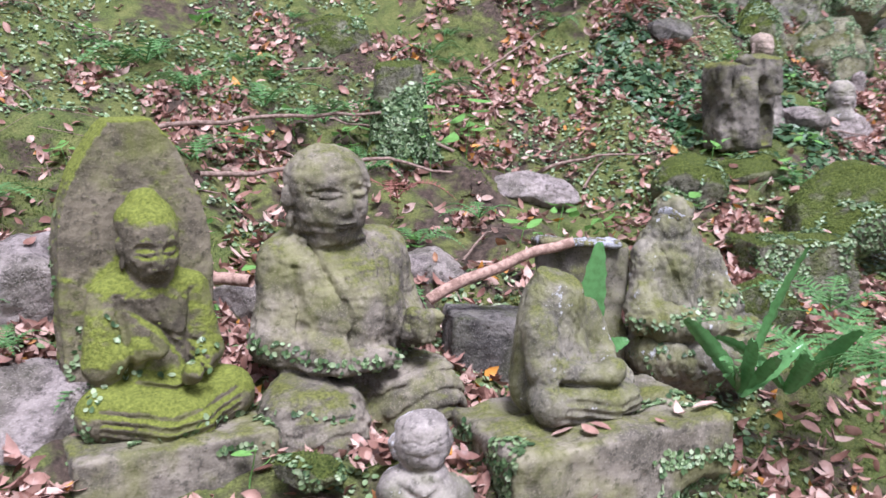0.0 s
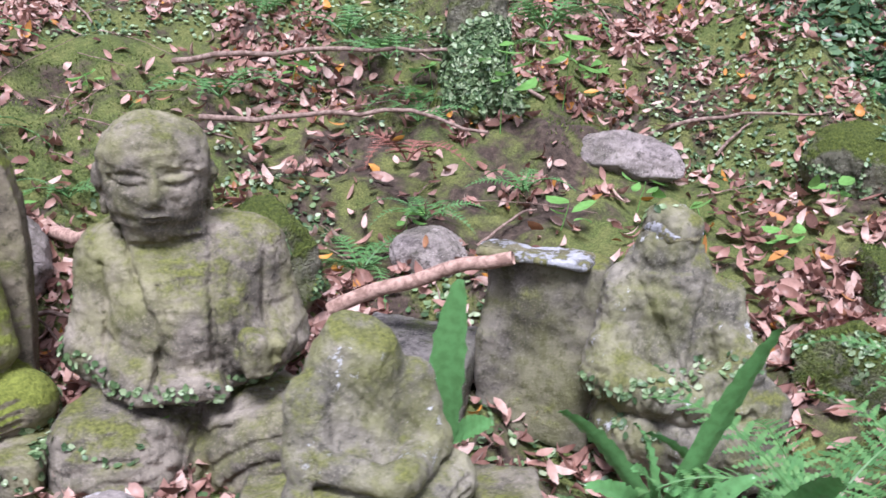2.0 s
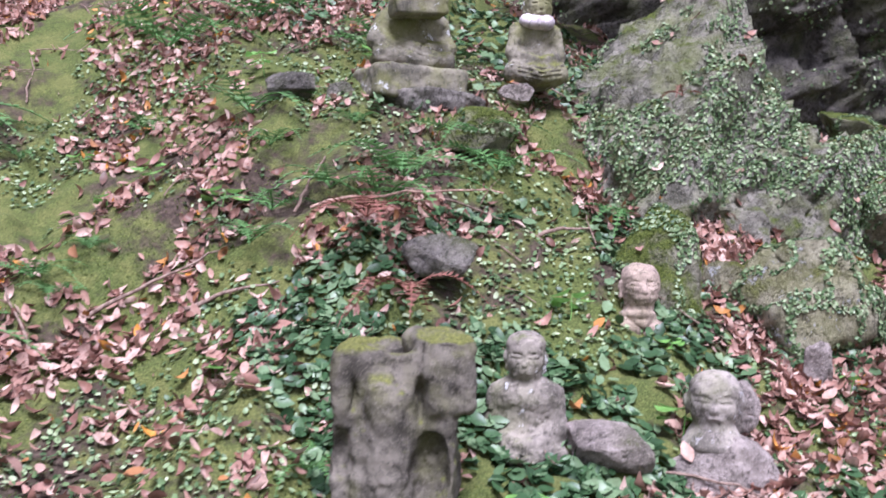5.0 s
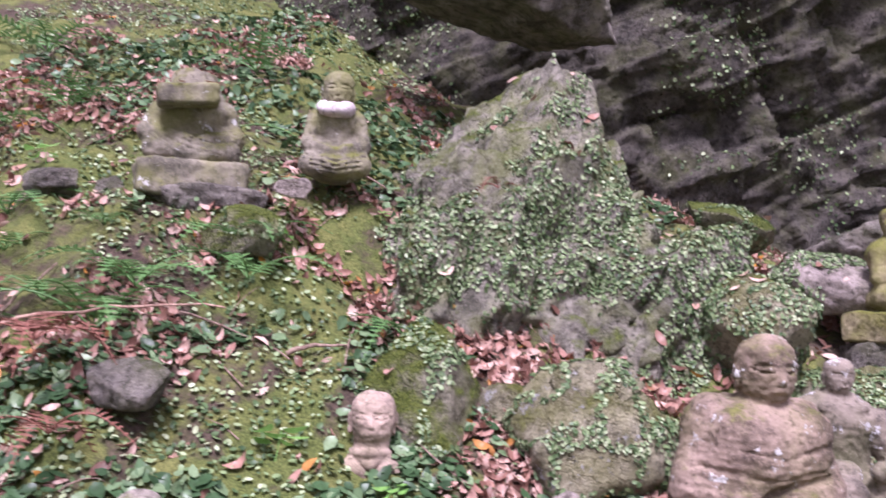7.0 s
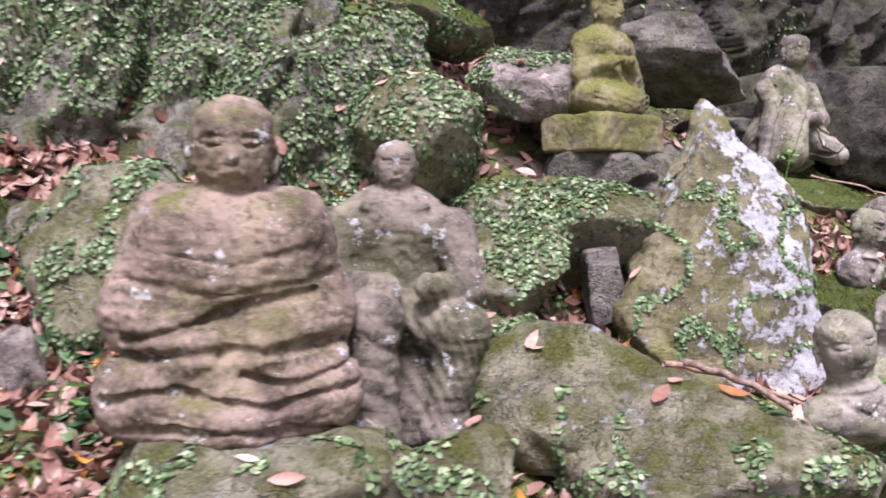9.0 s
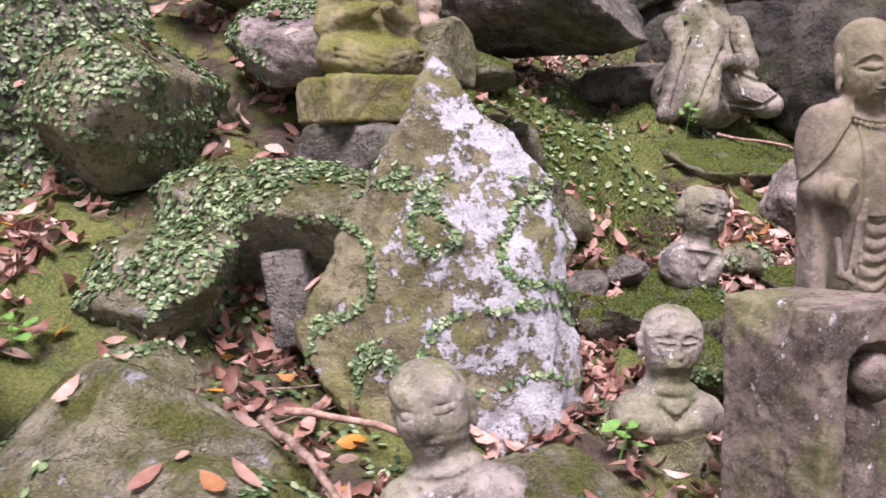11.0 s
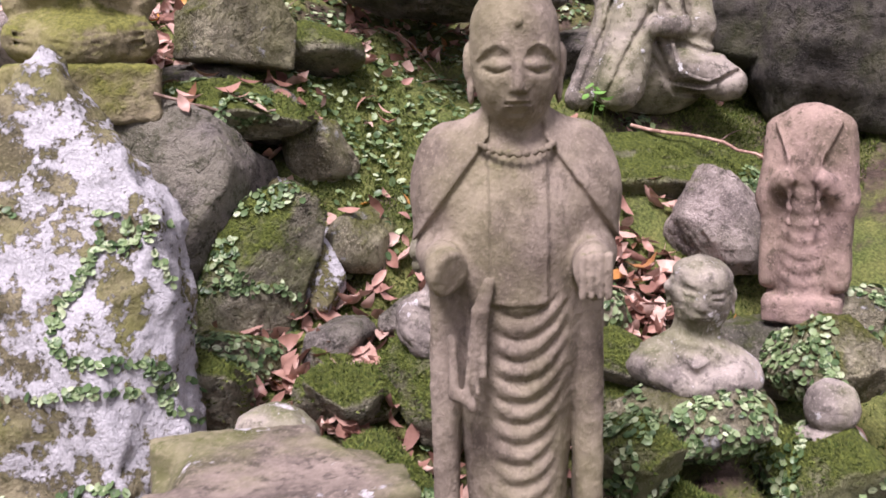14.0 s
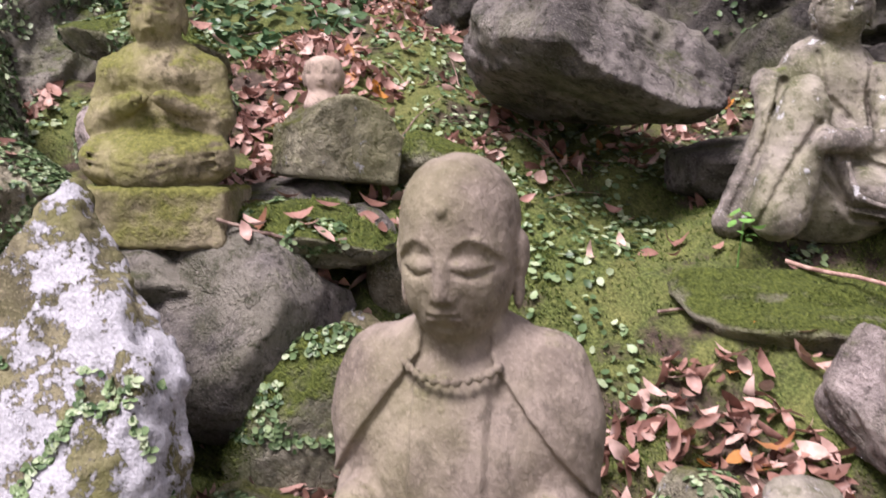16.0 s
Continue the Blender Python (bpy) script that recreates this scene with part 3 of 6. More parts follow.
# ---- rocks ----
def rock_mesh(size, seed, planes=14, detail=4, rough=0.06, flat_top=False):
    """A broken boulder: a ball cut by planes, chipped along its edges, then roughened."""
    rng = np.random.default_rng(seed)
    bm = bmesh.new()
    bmesh.ops.create_icosphere(bm, subdivisions=detail + 1, radius=1)
    v = np.array([p.co for p in bm.verts])
    faces = np.array([[q.index for q in f.verts] for f in bm.faces])
    bm.free()
    v /= np.linalg.norm(v, axis=1)[:, None]
    n = rng.normal(size=(planes + 7, 3))
    n /= np.linalg.norm(n, axis=1)[:, None]
    n[0] = (0, 0, -1)
    if flat_top:
        n[1] = (rng.normal() * 0.08, rng.normal() * 0.08, 1)
    off = np.r_[rng.uniform(0.58, 0.84, planes), rng.uniform(0.84, 0.98, 7)]
    off[0] = 0.75
    bend = v + 0.03 * np.stack([fbm(v, 2.6, 3, seed + k) for k in range(3)], -1)
    dots = np.maximum(bend @ n.T, 1e-3)
    rad = np.minimum(-np.log(np.exp(-55 * np.minimum(off / dots, 1.6)).sum(1)) / 55 + 0.01, 1.1)
    v = v * rad[:, None] * np.array(size) * 0.5
    nrm = v / np.linalg.norm(v, axis=1)[:, None]
    s = float(np.mean(size))
    lay = v @ (n[3] * 3.2 + n[4] * 0.5)
    bed = np.stack([lay, v[:, 0] * 0.35, v[:, 1] * 0.35], -1)
    ridge = 1 - np.abs(fbm(v, 6 / s, 3, seed + 5))
    v = v + nrm * (rough * s * (0.16 * fbm(v, 3.0 / s, 3, seed) + 0.3 * (ridge - 0.6) + 0.3 * fbm(bed, 5.0 / s, 3, seed + 4) + 0.16 * fbm(v, 26 / s, 2, seed + 8)))[:, None]
    return mesh_from("rock", v, faces)


ROCKS = []


def rock(x, y, z, size, seed, material, label, rz=0, tilt=(0, 0), planes=14, detail=4, rough=0.06, name="rock", flat_top=False, group=""):
    """A rock whose middle is at z."""
    ob = thing(name, rock_mesh(size, seed, planes, detail, rough, flat_top), material, pose(x, y, z, tilt[0], tilt[1], rz), label, "rock", group)
    ROCKS.append(ob)
    return ob


STATUES = []


def facing(x, y, z, yaw, lean=(0, 0)):
    """A pose whose -y looks along the compass angle yaw (degrees from +x)."""
    return pose(x, y, z, 0, 0, yaw + 90) @ pose(0, 0, 0, lean[0], lean[1], 0)


def statue(me, material, x, y, z, yaw, label, lean=(0, 0), name="stone_statue", group=""):
    ob = thing(name, me, material, facing(x, y, z, yaw, lean), label, "statue", group)
    STATUES.append(ob)
    return ob


# ---- group by the start of the walk ----
def haloed_mesh():
    C = Carving((-0.24, -0.2, -0.03), (0.24, 0.16, 0.78), 0.005)
    ax, y, z = np.abs(C.X), C.Y - 0.1 - 0.05 * (C.Z - 0.3), C.Z
    arch = np.where(z > 0.4, np.hypot(ax + 0.3, z - 0.4) - 0.485, ax - 0.185 + 0.03 * np.clip(0.3 - z, 0, 1))
    C.f = np.maximum(np.maximum(arch, np.abs(y) - 0.04), z - 0.735).astype(np.float32)
    C.f = np.maximum(C.f, -z)
    C.ell((0.02, -0.03, 0.075), (0.19, 0.13, 0.085), 0.02)
    for q in (-1, 1):
        C.cap((0.02 + q * 0.15, -0.05, 0.075), (0.02 - q * 0.04, -0.14, 0.055), 0.066, 0.045, 0.02)
        C.cap((q * 0.1, 0.0, 0.335), (q * 0.125, -0.03, 0.19), 0.042, 0.044, 0.02)
    C.cap((0.0, 0.01, 0.12), (0, 0.02, 0.32), 0.105, 0.1, 0.03, flat=0.85).ell((0, 0.02, 0.33), (0.125, 0.075, 0.055), 0.03)
    C.cap((-0.125, -0.03, 0.19), (-0.02, -0.11, 0.24), 0.038, 0.024, 0.012).cap((-0.02, -0.115, 0.235), (-0.018, -0.115, 0.29), 0.026, 0.016, 0.008)
    C.cap((0.125, -0.03, 0.19), (0.05, -0.13, 0.165), 0.038, 0.026, 0.012).ell((0.06, -0.145, 0.18), (0.036, 0.03, 0.026), 0.008)
    C.cap((0, 0.0, 0.34), (0, -0.01, 0.42), 0.04, 0.038, 0.015)
    serene_face(C, (0, -0.025, 0.46), (0.064, 0.07, 0.09), 1.2, mouth=-0.6)
    C.ell((0, 0.0, 0.51), (0.07, 0.07, 0.052), 0.003).ell((0, 0.005, 0.555), (0.038, 0.04, 0.03), 0.015)
    for i in range(4):
        C.score([(-0.08 + 0.02 * i, 0.33), (0.02 + 0.01 * i, 0.25 - 0.02 * i), (0.1, 0.215 - 0.03 * i)], 0.011, 0.008, -0.03)
        C.score([(-0.15, 0.1 - 0.02 * i), (0.0, 0.075 - 0.022 * i), (0.17, 0.1 - 0.02 * i)], 0.011, 0.007, -0.05)
    C.score([(-0.1, 0.145), (0.02, 0.125), (0.14, 0.14)], 0.016, 0.016, -0.05)
    for q in (-1, 1):
        C.score([(q * 0.085, 0.34), (q * 0.07, 0.22), (q * 0.075, 0.15)], 0.013, 0.015, -0.02)
    return C.mesh("figure", 0.0022, 11, 0.003)


nimbus = statue(haloed_mesh(), ST_NIMBUS, -0.71, 2.12, 0.70, -53,
                "olive mossy stone seated figure before a pointed halo slab", lean=(4, 0))
def monk_mesh():
    C = Carving((-0.31, -0.3, -0.04), (0.31, 0.22, 0.89), 0.0055)
    C.ell((0, -0.02, 0.12), (0.22, 0.17, 0.14), 0.03)
    for q in (-1, 1):
        C.ell((q * 0.15, -0.12, 0.15), (0.145, 0.16, 0.165), 0.025)
        C.cap((q * 0.15, 0.03, 0.555), (q * 0.195, 0.0, 0.36), 0.062, 0.066, 0.04)
    C.box((0, 0.03, 0.43), (0.18, 0.12, 0.19), 0.085, 0.04).ell((0, 0.04, 0.565), (0.19, 0.11, 0.06), 0.05)
    C.ell((0, -0.05, 0.42), (0.15, 0.12, 0.16), 0.05)
    C.cap((-0.19, -0.01, 0.36), (-0.1, -0.15, 0.345), 0.052, 0.045, 0.03).cap((0.19, -0.01, 0.37), (0.14, -0.15, 0.38), 0.052, 0.045, 0.03)
    C.box((0.135, -0.19, 0.4), (0.04, 0.04, 0.045), 0.015, 0.02, rot=(0, 14, 20)).box((-0.02, -0.15, 0.325), (0.1, 0.05, 0.03), 0.02, 0.02)
    C.ell((-0.035, 0.02, 0.622), (0.118, 0.108, 0.026), 0.006).ell((-0.04, 0.015, 0.648), (0.098, 0.094, 0.022), 0.006)
    C.cap((-0.03, 0.02, 0.6), (-0.045, 0.0, 0.7), 0.07, 0.066, 0.01)
    serene_face(C, (-0.045, -0.015, 0.737), (0.104, 0.108, 0.121), 1.25, True, 0.24, 0.06, -0.3, -0.55)
    C.score([(-0.22, 0.3), (-0.1, 0.285), (0.05, 0.28), (0.23, 0.31)], 0.024, 0.02, -0.06)
    for q in (-1, 1):
        C.score([(q * 0.09 - 0.03, 0.64), (q * 0.075 - 0.02, 0.55), (q * 0.05, 0.42), (q * 0.07, 0.33)], 0.013, 0.014, 0.0)
        C.score([(q * 0.16, 0.56), (q * 0.155, 0.45), (q * 0.17, 0.36)], 0.014, 0.011, 0.0)
    for i in range(5):
        C.score([(-0.1 + 0.048 * i, 0.54 - 0.01 * (i % 2)), (-0.085 + 0.045 * i, 0.45), (-0.1 + 0.05 * i, 0.36)], 0.01, 0.005 + 0.003 * (i % 2), 0.0)
        a = 0.045 + 0.03 * i
        C.score([(0.16 + a * math.cos(t) * 1.15, 0.06 + a * 1.3 * math.sin(t)) for t in np.linspace(0.1, 2.9, 9)], 0.012, 0.011, -0.08)
        C.score([(-0.15 + a * math.cos(t) * 1.1, 0.05 + a * 1.3 * math.sin(t)) for t in np.linspace(0.4, 2.2, 7)], 0.011, 0.006, -0.08)
    C.score([(0.0, 0.27), (0.015, 0.12), (-0.01, 0.0)], 0.03, 0.02, -0.1)
    return C.mesh("figure", 0.003, 12, 0.005, 0.0025)


monk = statue(monk_mesh(), ST_MONK, -0.30, 2.42, 0.505, -53,
              "large grey mossy stone seated monk with shaven head", lean=(3, 0))
statue(bust(0.22, 0.2, seed=13), ST_PALE, -0.05, 1.87, 0.60, -80, "small pale grey stone bust among dead leaves")
C = Carving((-0.2, -0.22, -0.03), (0.22, 0.17, 0.4), 0.005)
C.ell((0.01, -0.02, 0.06), (0.16, 0.15, 0.08), 0.02).cap((0.14, -0.06, 0.06), (-0.03, -0.15, 0.05), 0.06, 0.045, 0.02).cap((-0.13, -0.05, 0.06), (0.05, -0.15, 0.05), 0.06, 0.045, 0.02)
C.cap((-0.01, 0.03, 0.1), (-0.01, 0.03, 0.27), 0.125, 0.095, 0.03, flat=0.85).cap((0.1, 0.0, 0.24), (0.115, -0.03, 0.14), 0.045, 0.045, 0.02).cap((-0.115, 0.0, 0.24), (-0.125, -0.03, 0.14), 0.045, 0.045, 0.02)
C.cap((0.115, -0.03, 0.14), (0.02, -0.13, 0.12), 0.042, 0.03, 0.015).cap((-0.125, -0.03, 0.14), (-0.02, -0.13, 0.12), 0.042, 0.03, 0.015).ell((0.0, -0.14, 0.13), (0.05, 0.03, 0.03), 0.01)
C.cap((-0.01, 0.02, 0.28), (-0.01, 0.0, 0.4), 0.07, 0.055, 0.02).box((0, 0.0, 0.46), (0.2, 0.2, 0.1), 0.004, 0.01, rot=(24, 8, 0), cut=True)
for i in range(4):
    C.score([(-0.1 + 0.03 * i, 0.29), (-0.03 + 0.02 * i, 0.22), (0.05 + 0.012 * i, 0.16)], 0.011, 0.005, -0.02)
    C.score([(-0.14, 0.075 - 0.022 * i), (0.0, 0.05 - 0.02 * i), (0.16, 0.08 - 0.022 * i)], 0.011, 0.007, -0.04)
C.score([(-0.13, 0.108), (0.0, 0.09), (0.15, 0.105)], 0.018, 0.016, -0.03)
headless = statue(C.mesh("figure", 0.003, 14, 0.004), ST_WORN, 0.28, 2.13, 0.735, -40,
                  "headless mossy seated stone figure with a broken neck")
headless.scale = (0.88, 0.95, 0.92)
# worn figure with a lump for a head
C = Carving((-0.26, -0.22, -0.02), (0.28, 0.2, 0.58), 0.006)
C.ell((0.03, -0.02, 0.1), (0.21, 0.17, 0.13), 0.04).cap((0, 0.03, 0.12), (-0.01, 0.03, 0.36), 0.155, 0.12, 0.05, flat=0.8).ell((0, 0.03, 0.38), (0.12, 0.085, 0.09), 0.04)
C.box((-0.01, 0.01, 0.48), (0.05, 0.05, 0.06), 0.03, 0.03, rot=(6, 12, 30)).cap((0.13, 0.0, 0.36), (0.16, -0.06, 0.22), 0.055, 0.055, 0.03).cap((-0.13, 0.0, 0.36), (-0.15, -0.06, 0.22), 0.055, 0.055, 0.03)
C.cap((0.16, -0.06, 0.22), (0.04, -0.15, 0.2), 0.05, 0.036, 0.02).cap((-0.15, -0.06, 0.22), (-0.03, -0.15, 0.2), 0.05, 0.036, 0.02).box((0.18, -0.07, 0.1), (0.09, 0.09, 0.1), 0.03, 0.03, rot=(0, 0, 25))
C.score([(-0.16, 0.16), (0.02, 0.14), (0.18, 0.17)], 0.02, 0.02, 0.0)
C.score([(-0.08, 0.4), (-0.03, 0.3), (0.03, 0.22)], 0.014, 0.011, 0.0).score([(0.07, 0.4), (0.05, 0.3), (0.04, 0.22)], 0.014, 0.011, 0.0)
worn = statue(C.mesh("figure", 0.006, 15, 0.016, 0.003), ST_WORN, 0.68, 2.76, 0.61, -72, "badly worn mossy stone figure with a pale stump of head")
worn.scale = (0.84, 0.9, 1.03)
rock(0.67, 2.76, 1.135, (0.12, 0.11, 0.075), 151, RK_LICHEN, "crust of pale lichen on the worn figure", planes=8, detail=3, name="lichen_crust")


def block(size, seed, worn=0.003, chunk=0.006, rnd=0.012, chip=None, cell=0.008):
    """A roughly squared stone block standing on z = 0."""
    w, d, h = size
    C = Carving((-w * 0.56, -d * 0.56, -0.01), (w * 0.56, d * 0.56, h + 0.02), cell)
    C.box((0, 0, h / 2), (w / 2, d / 2, h / 2), rnd, 0.01)
    for c, r in chip or ():
        C.ell(c, r, 0.02, cut=True)
    return C.mesh("block", worn, seed, chunk)


def stone_block(x, y, z, size, seed, material, label, yaw=0, lean=(0, 0), name="stone_block", **more):
    ob = thing(name, block(size, seed, **more), material, pose(x, y, z, lean[0], lean[1], yaw), label, "stone block")
    ROCKS.append(ob)
    return ob


stone_block(-0.67, 2.09, 0.42, (0.46, 0.34, 0.30), 21, ST_MONK, "mossy squared stone block under the haloed figure", yaw=28, chunk=0.008, name="pedestal_stone")
stone_block(0.34, 2.10, 0.53, (0.54, 0.38, 0.215), 23, ST_MONK, "square mossy stone plinth under the headless figure", yaw=22, lean=(0, -3), chunk=0.014, chip=[((-0.16, -0.2, 0.02), (0.12, 0.07, 0.06)), ((0.2, -0.2, 0.0), (0.1, 0.06, 0.08))], name="pedestal_stone")
stone_block(0.38, 2.76, 0.62, (0.26, 0.15, 0.42), 24, ST_DARK, "dark upright broken slab with a pale lichened top", yaw=8, lean=(-6, 4), chunk=0.012)
stone_block(0.38, 2.76, 1.03, (0.25, 0.15, 0.025), 124, RK_LICHEN, "crust of pale lichen on the dark slab's top", yaw=8, lean=(-6, 4), chunk=0.006, cell=0.006, name="lichen_crust")
stone_block(0.10, 2.68, 0.56, (0.27, 0.22, 0.29), 25, RK_GREY, "grey squared stone lying in dead leaves", yaw=12, lean=(0, 6))
rock(-0.06, 3.22, 0.88, (0.24, 0.2, 0.16), 26, RK_PINK, "pale angular stone in dead leaves", planes=8)
rock(-1.10, 2.44, 0.93, (0.54, 0.46, 0.36), 27, RK_PINK, "large pinkish boulder behind the haloed figure", rz=20, planes=9)
rock(-1.02, 2.10, 0.72, (0.46, 0.42, 0.32), 28, RK_PINK, "pinkish banded boulder on the bank", rz=-20, planes=9)
rock(-0.62, 2.75, 0.86, (0.2, 0.16, 0.2), 29, RK_PINK, "pale leaning stone behind the monk", planes=7)
rock(-0.30, 1.94, 0.66, (0.16, 0.13, 0.10), 30, RK_MOSS, "small stone under bright green moss", planes=12)
rock(0.22, 1.93, 0.60, (0.16, 0.14, 0.14), 301, RK_PINK, "small pale stone by the plinth", planes=9)
rock(-0.30, 2.75, 0.92, (0.26, 0.24, 0.44), 302, RK_MOSS, "mossy stone behind the monk", planes=10)

# ---- along the middle bank ----
stone_block(1.28, 3.52, 0.66, (0.40, 0.28, 0.28), 131, RK_MOSS, "squared mossy stone block on the bank", yaw=10, chunk=0.014)
rock(1.62, 3.80, 0.98, (0.62, 0.5, 0.4), 132, RK_MOSS, "moss-covered rock beside the squared block", planes=10)
rock(1.05, 3.10, 0.72, (0.30, 0.24, 0.28), 133, RK_MOSS, "creeper-covered stone by the ferns", planes=10)
rock(0.31, 3.99, 1.05, (0.42, 0.26, 0.2), 134, RK_PINK, "flat pinkish stone set in the mossy bank", rz=-25, planes=8)
rock(-0.65, 5.05, 1.78, (0.42, 0.34, 0.32), 135, RK_MOSS, "mossy rock high on the bank", planes=9)
rock(1.05, 4.15, 1.08, (0.34, 0.3, 0.26), 136, RK_MOSS, "low mossy stone lying by dead leaves", planes=10)

C = Carving((-0.2, -0.16, -0.02), (0.2, 0.16, 0.46), 0.007)
C.box((0, 0, 0.21), (0.15, 0.1, 0.21), 0.03, 0.01)
C.ell((-0.02, 0, 0.46), (0.1, 0.075, 0.12), 0.015, cut=True)
C.box((0.1, -0.02, 0.36), (0.07, 0.09, 0.09), 0.02, 0.02, rot=(0, 0, 15))
C.ell((-0.02, -0.1, 0.3), (0.055, 0.05, 0.06), 0.02).cap((-0.02, -0.09, 0.25), (-0.01, -0.09, 0.05), 0.05, 0.06, 0.03)
C.cap((-0.09, -0.08, 0.25), (-0.08, -0.1, 0.08), 0.02, 0.018, 0.015)
C.ell((0.085, -0.12, 0.13), (0.05, 0.075, 0.1), 0.012, cut=True).ell((0.06, -0.11, 0.3), (0.018, 0.05, 0.06), 0.01, cut=True).ell((-0.1, -0.11, 0.31), (0.02, 0.04, 0.05), 0.01, cut=True).ell((-0.125, -0.11, 0.16), (0.025, 0.05, 0.07), 0.02, cut=True)
statue(C.mesh("figure", 0.004, 31, 0.014), ST_DARK, 1.37, 4.60, 1.20, -72, "dark carved stone block with a hollow broken top")
rock(1.40, 4.52, 1.12, (0.70, 0.48, 0.22), 32, RK_MOSS, "flat moss-covered rock under the carved block", rz=10, flat_top=True)
statue(seated(0.39, 0.24, arms="lap", depth=0.2, seed=33, hair=True, cell=0.0045, head=1.05, fold=0.0), ST_CAVE, 1.60, 4.99, 1.245, -80, "small grey stone seated figure with hands in its lap")
stone_block(1.62, 4.98, 1.08, (0.32, 0.22, 0.16), 34, ST_DARK, "dark perforated stone under the small seated figure", yaw=10, chip=[((-0.1, -0.11, 0.09), (0.03, 0.04, 0.02)), ((0, -0.11, 0.09), (0.03, 0.04, 0.02)), ((0.1, -0.11, 0.09), (0.03, 0.04, 0.02))])
rock(1.82, 5.02, 1.33, (0.30, 0.2, 0.14), 341, RK_PINK, "beige flat stone beside the small figure", planes=8)
C = Carving((-0.16, -0.12, -0.02), (0.16, 0.12, 0.24), 0.006)
carve_face(C, (0, 0, 0.12), (0.075, 0.072, 0.082))
C.cap((0, 0, 0.0), (0, 0, 0.06), 0.09, 0.05, 0.02)
statue(C.mesh("head", 0.0025, 35, 0.004), ST_PALE, 2.10, 5.21, 1.34, -88, "pale round stone head set on a flat boulder")
rock(2.10, 5.20, 1.24, (0.34, 0.27, 0.24), 351, RK_PINK, "flat pinkish split boulder under the round head", planes=7, rz=15)
rock(2.17, 5.32, 1.42, (0.1, 0.08, 0.16), 352, RK_PINK, "small upright pale stone behind the head", planes=7)
statue(bust(0.28, 0.2, seed=36), ST_BROWN, 1.82, 5.74, 1.55, -65, "small brown stone bust with pale shoulders")
statue(seated(0.36, 0.40, head=0, neck_cut=True, arms="lap", depth=0.3, seed=37, chunk=0.01, plinth=0.13), ST_WORN, 0.79, 6.18, 2.60, -48, "headless seated stone figure on its own plinth")
stone_block(0.86, 6.06, 2.80, (0.22, 0.12, 0.075), 38, ST_WORN, "narrow stone laid across the headless figure", yaw=38, lean=(0, -5))
rock(0.80, 6.22, 2.42, (0.62, 0.5, 0.22), 381, RK_GREY, "rough rock under the plinth", planes=9)
statue(seated(0.43, 0.27, head=1.12, arms="lap", depth=0.22, seed=39, cell=0.0045, fold=0.0), ST_WORN, 1.26, 6.47, 2.58, -61, "small mossy seated stone figure with a shaven head")
C = Carving((-0.08, -0.08, -0.03), (0.08, 0.08, 0.05), 0.006)
C.ell((0, 0, 0), (0.06, 0.058, 0.025), 0.01).ell((0, 0, 0.04), (0.035, 0.035, 0.03), 0.01, cut=True)
bib = thing("cloth_bib", C.mesh("cloth", 0.002, 40, 0.004), stone("faded_cloth", (0.36, 0.3, 0.32), (0.52, 0.45, 0.47), moss=0.0, film=0.0, bump=0.3), facing(1.266, 6.445, 2.855, -61, (16, 0)) @ Matrix.Diagonal((1.3, 1.25, 1.7, 1)),
            "faded white cloth bib round the small figure's neck", "bib")
rock(1.24, 6.20, 2.50, (0.16, 0.12, 0.09), 391, RK_PINK, "small round pink stone on the ledge", planes=12)
rock(1.12, 6.08, 2.32, (0.34, 0.24, 0.2), 392, RK_MOSS, "mossy stone among roots", planes=9)
rock(0.35, 5.95, 2.50, (0.26, 0.2, 0.14), 393, RK_GREY, "grey flat stone on the bank", planes=9)
rock(0.52, 6.05, 2.46, (0.14, 0.12, 0.16), 394, RK_GREY, "small grey upright stone on the bank", planes=8)
rock(1.20, 5.42, 1.82, (0.28, 0.2, 0.16), 395, RK_GREY, "grey stone half buried under ivy", planes=8)

# stump with ivy
C = Carving((-0.16, -0.16, -0.08), (0.16, 0.16, 0.4), 0.009)
C.cap((0, 0, 0), (0.01, 0, 0.34), 0.12, 0.1, 0.03).box((0, 0, 0.42), (0.2, 0.2, 0.06), 0.005, 0.01, rot=(8, -5, 0), cut=True)
for a in range(5):
    C.cap((0.08 * math.cos(a * 1.26), 0.08 * math.sin(a * 1.26), 0.06), (0.14 * math.cos(a * 1.26), 0.14 * math.sin(a * 1.26), -0.06), 0.04, 0.03, 0.03)
stump = thing("tree_stump", C.mesh("stump", 0.004, 42, 0.01), RK_MOSS, pose(-0.24, 4.02, 1.27), "mossy tree stump overgrown with creeper", "stump")

# ---- great overgrown rock and the dark cliff ----
MASS = [rock(1.86, 7.10, 2.06, (1.85, 1.40, 1.8), 41, RK_MASS, "great rock face overgrown with small-leaved creeper", rz=25, planes=16, detail=6, rough=0.2),
        rock(1.58, 6.72, 2.02, (1.0, 0.95, 1.1), 43, RK_MASS, "broken rock shoulder overgrown with creeper", rz=-15, planes=14, detail=5, rough=0.2),
        rock(2.38, 6.98, 1.95, (1.1, 0.8, 1.2), 44, RK_MASS, "rock buttress with pale broken faces", rz=40, planes=14, detail=5, rough=0.12)]
rock(1.84, 5.98, 1.72, (0.5, 0.36, 0.62), 45, RK_MOSS, "mossy slanting slab behind the brown bust", rz=10, tilt=(-15, 10), planes=9)
rock(2.10, 6.16, 1.76, (0.24, 0.2, 0.16), 46, RK_SPOT, "grey angular stone in a cleft", planes=7)
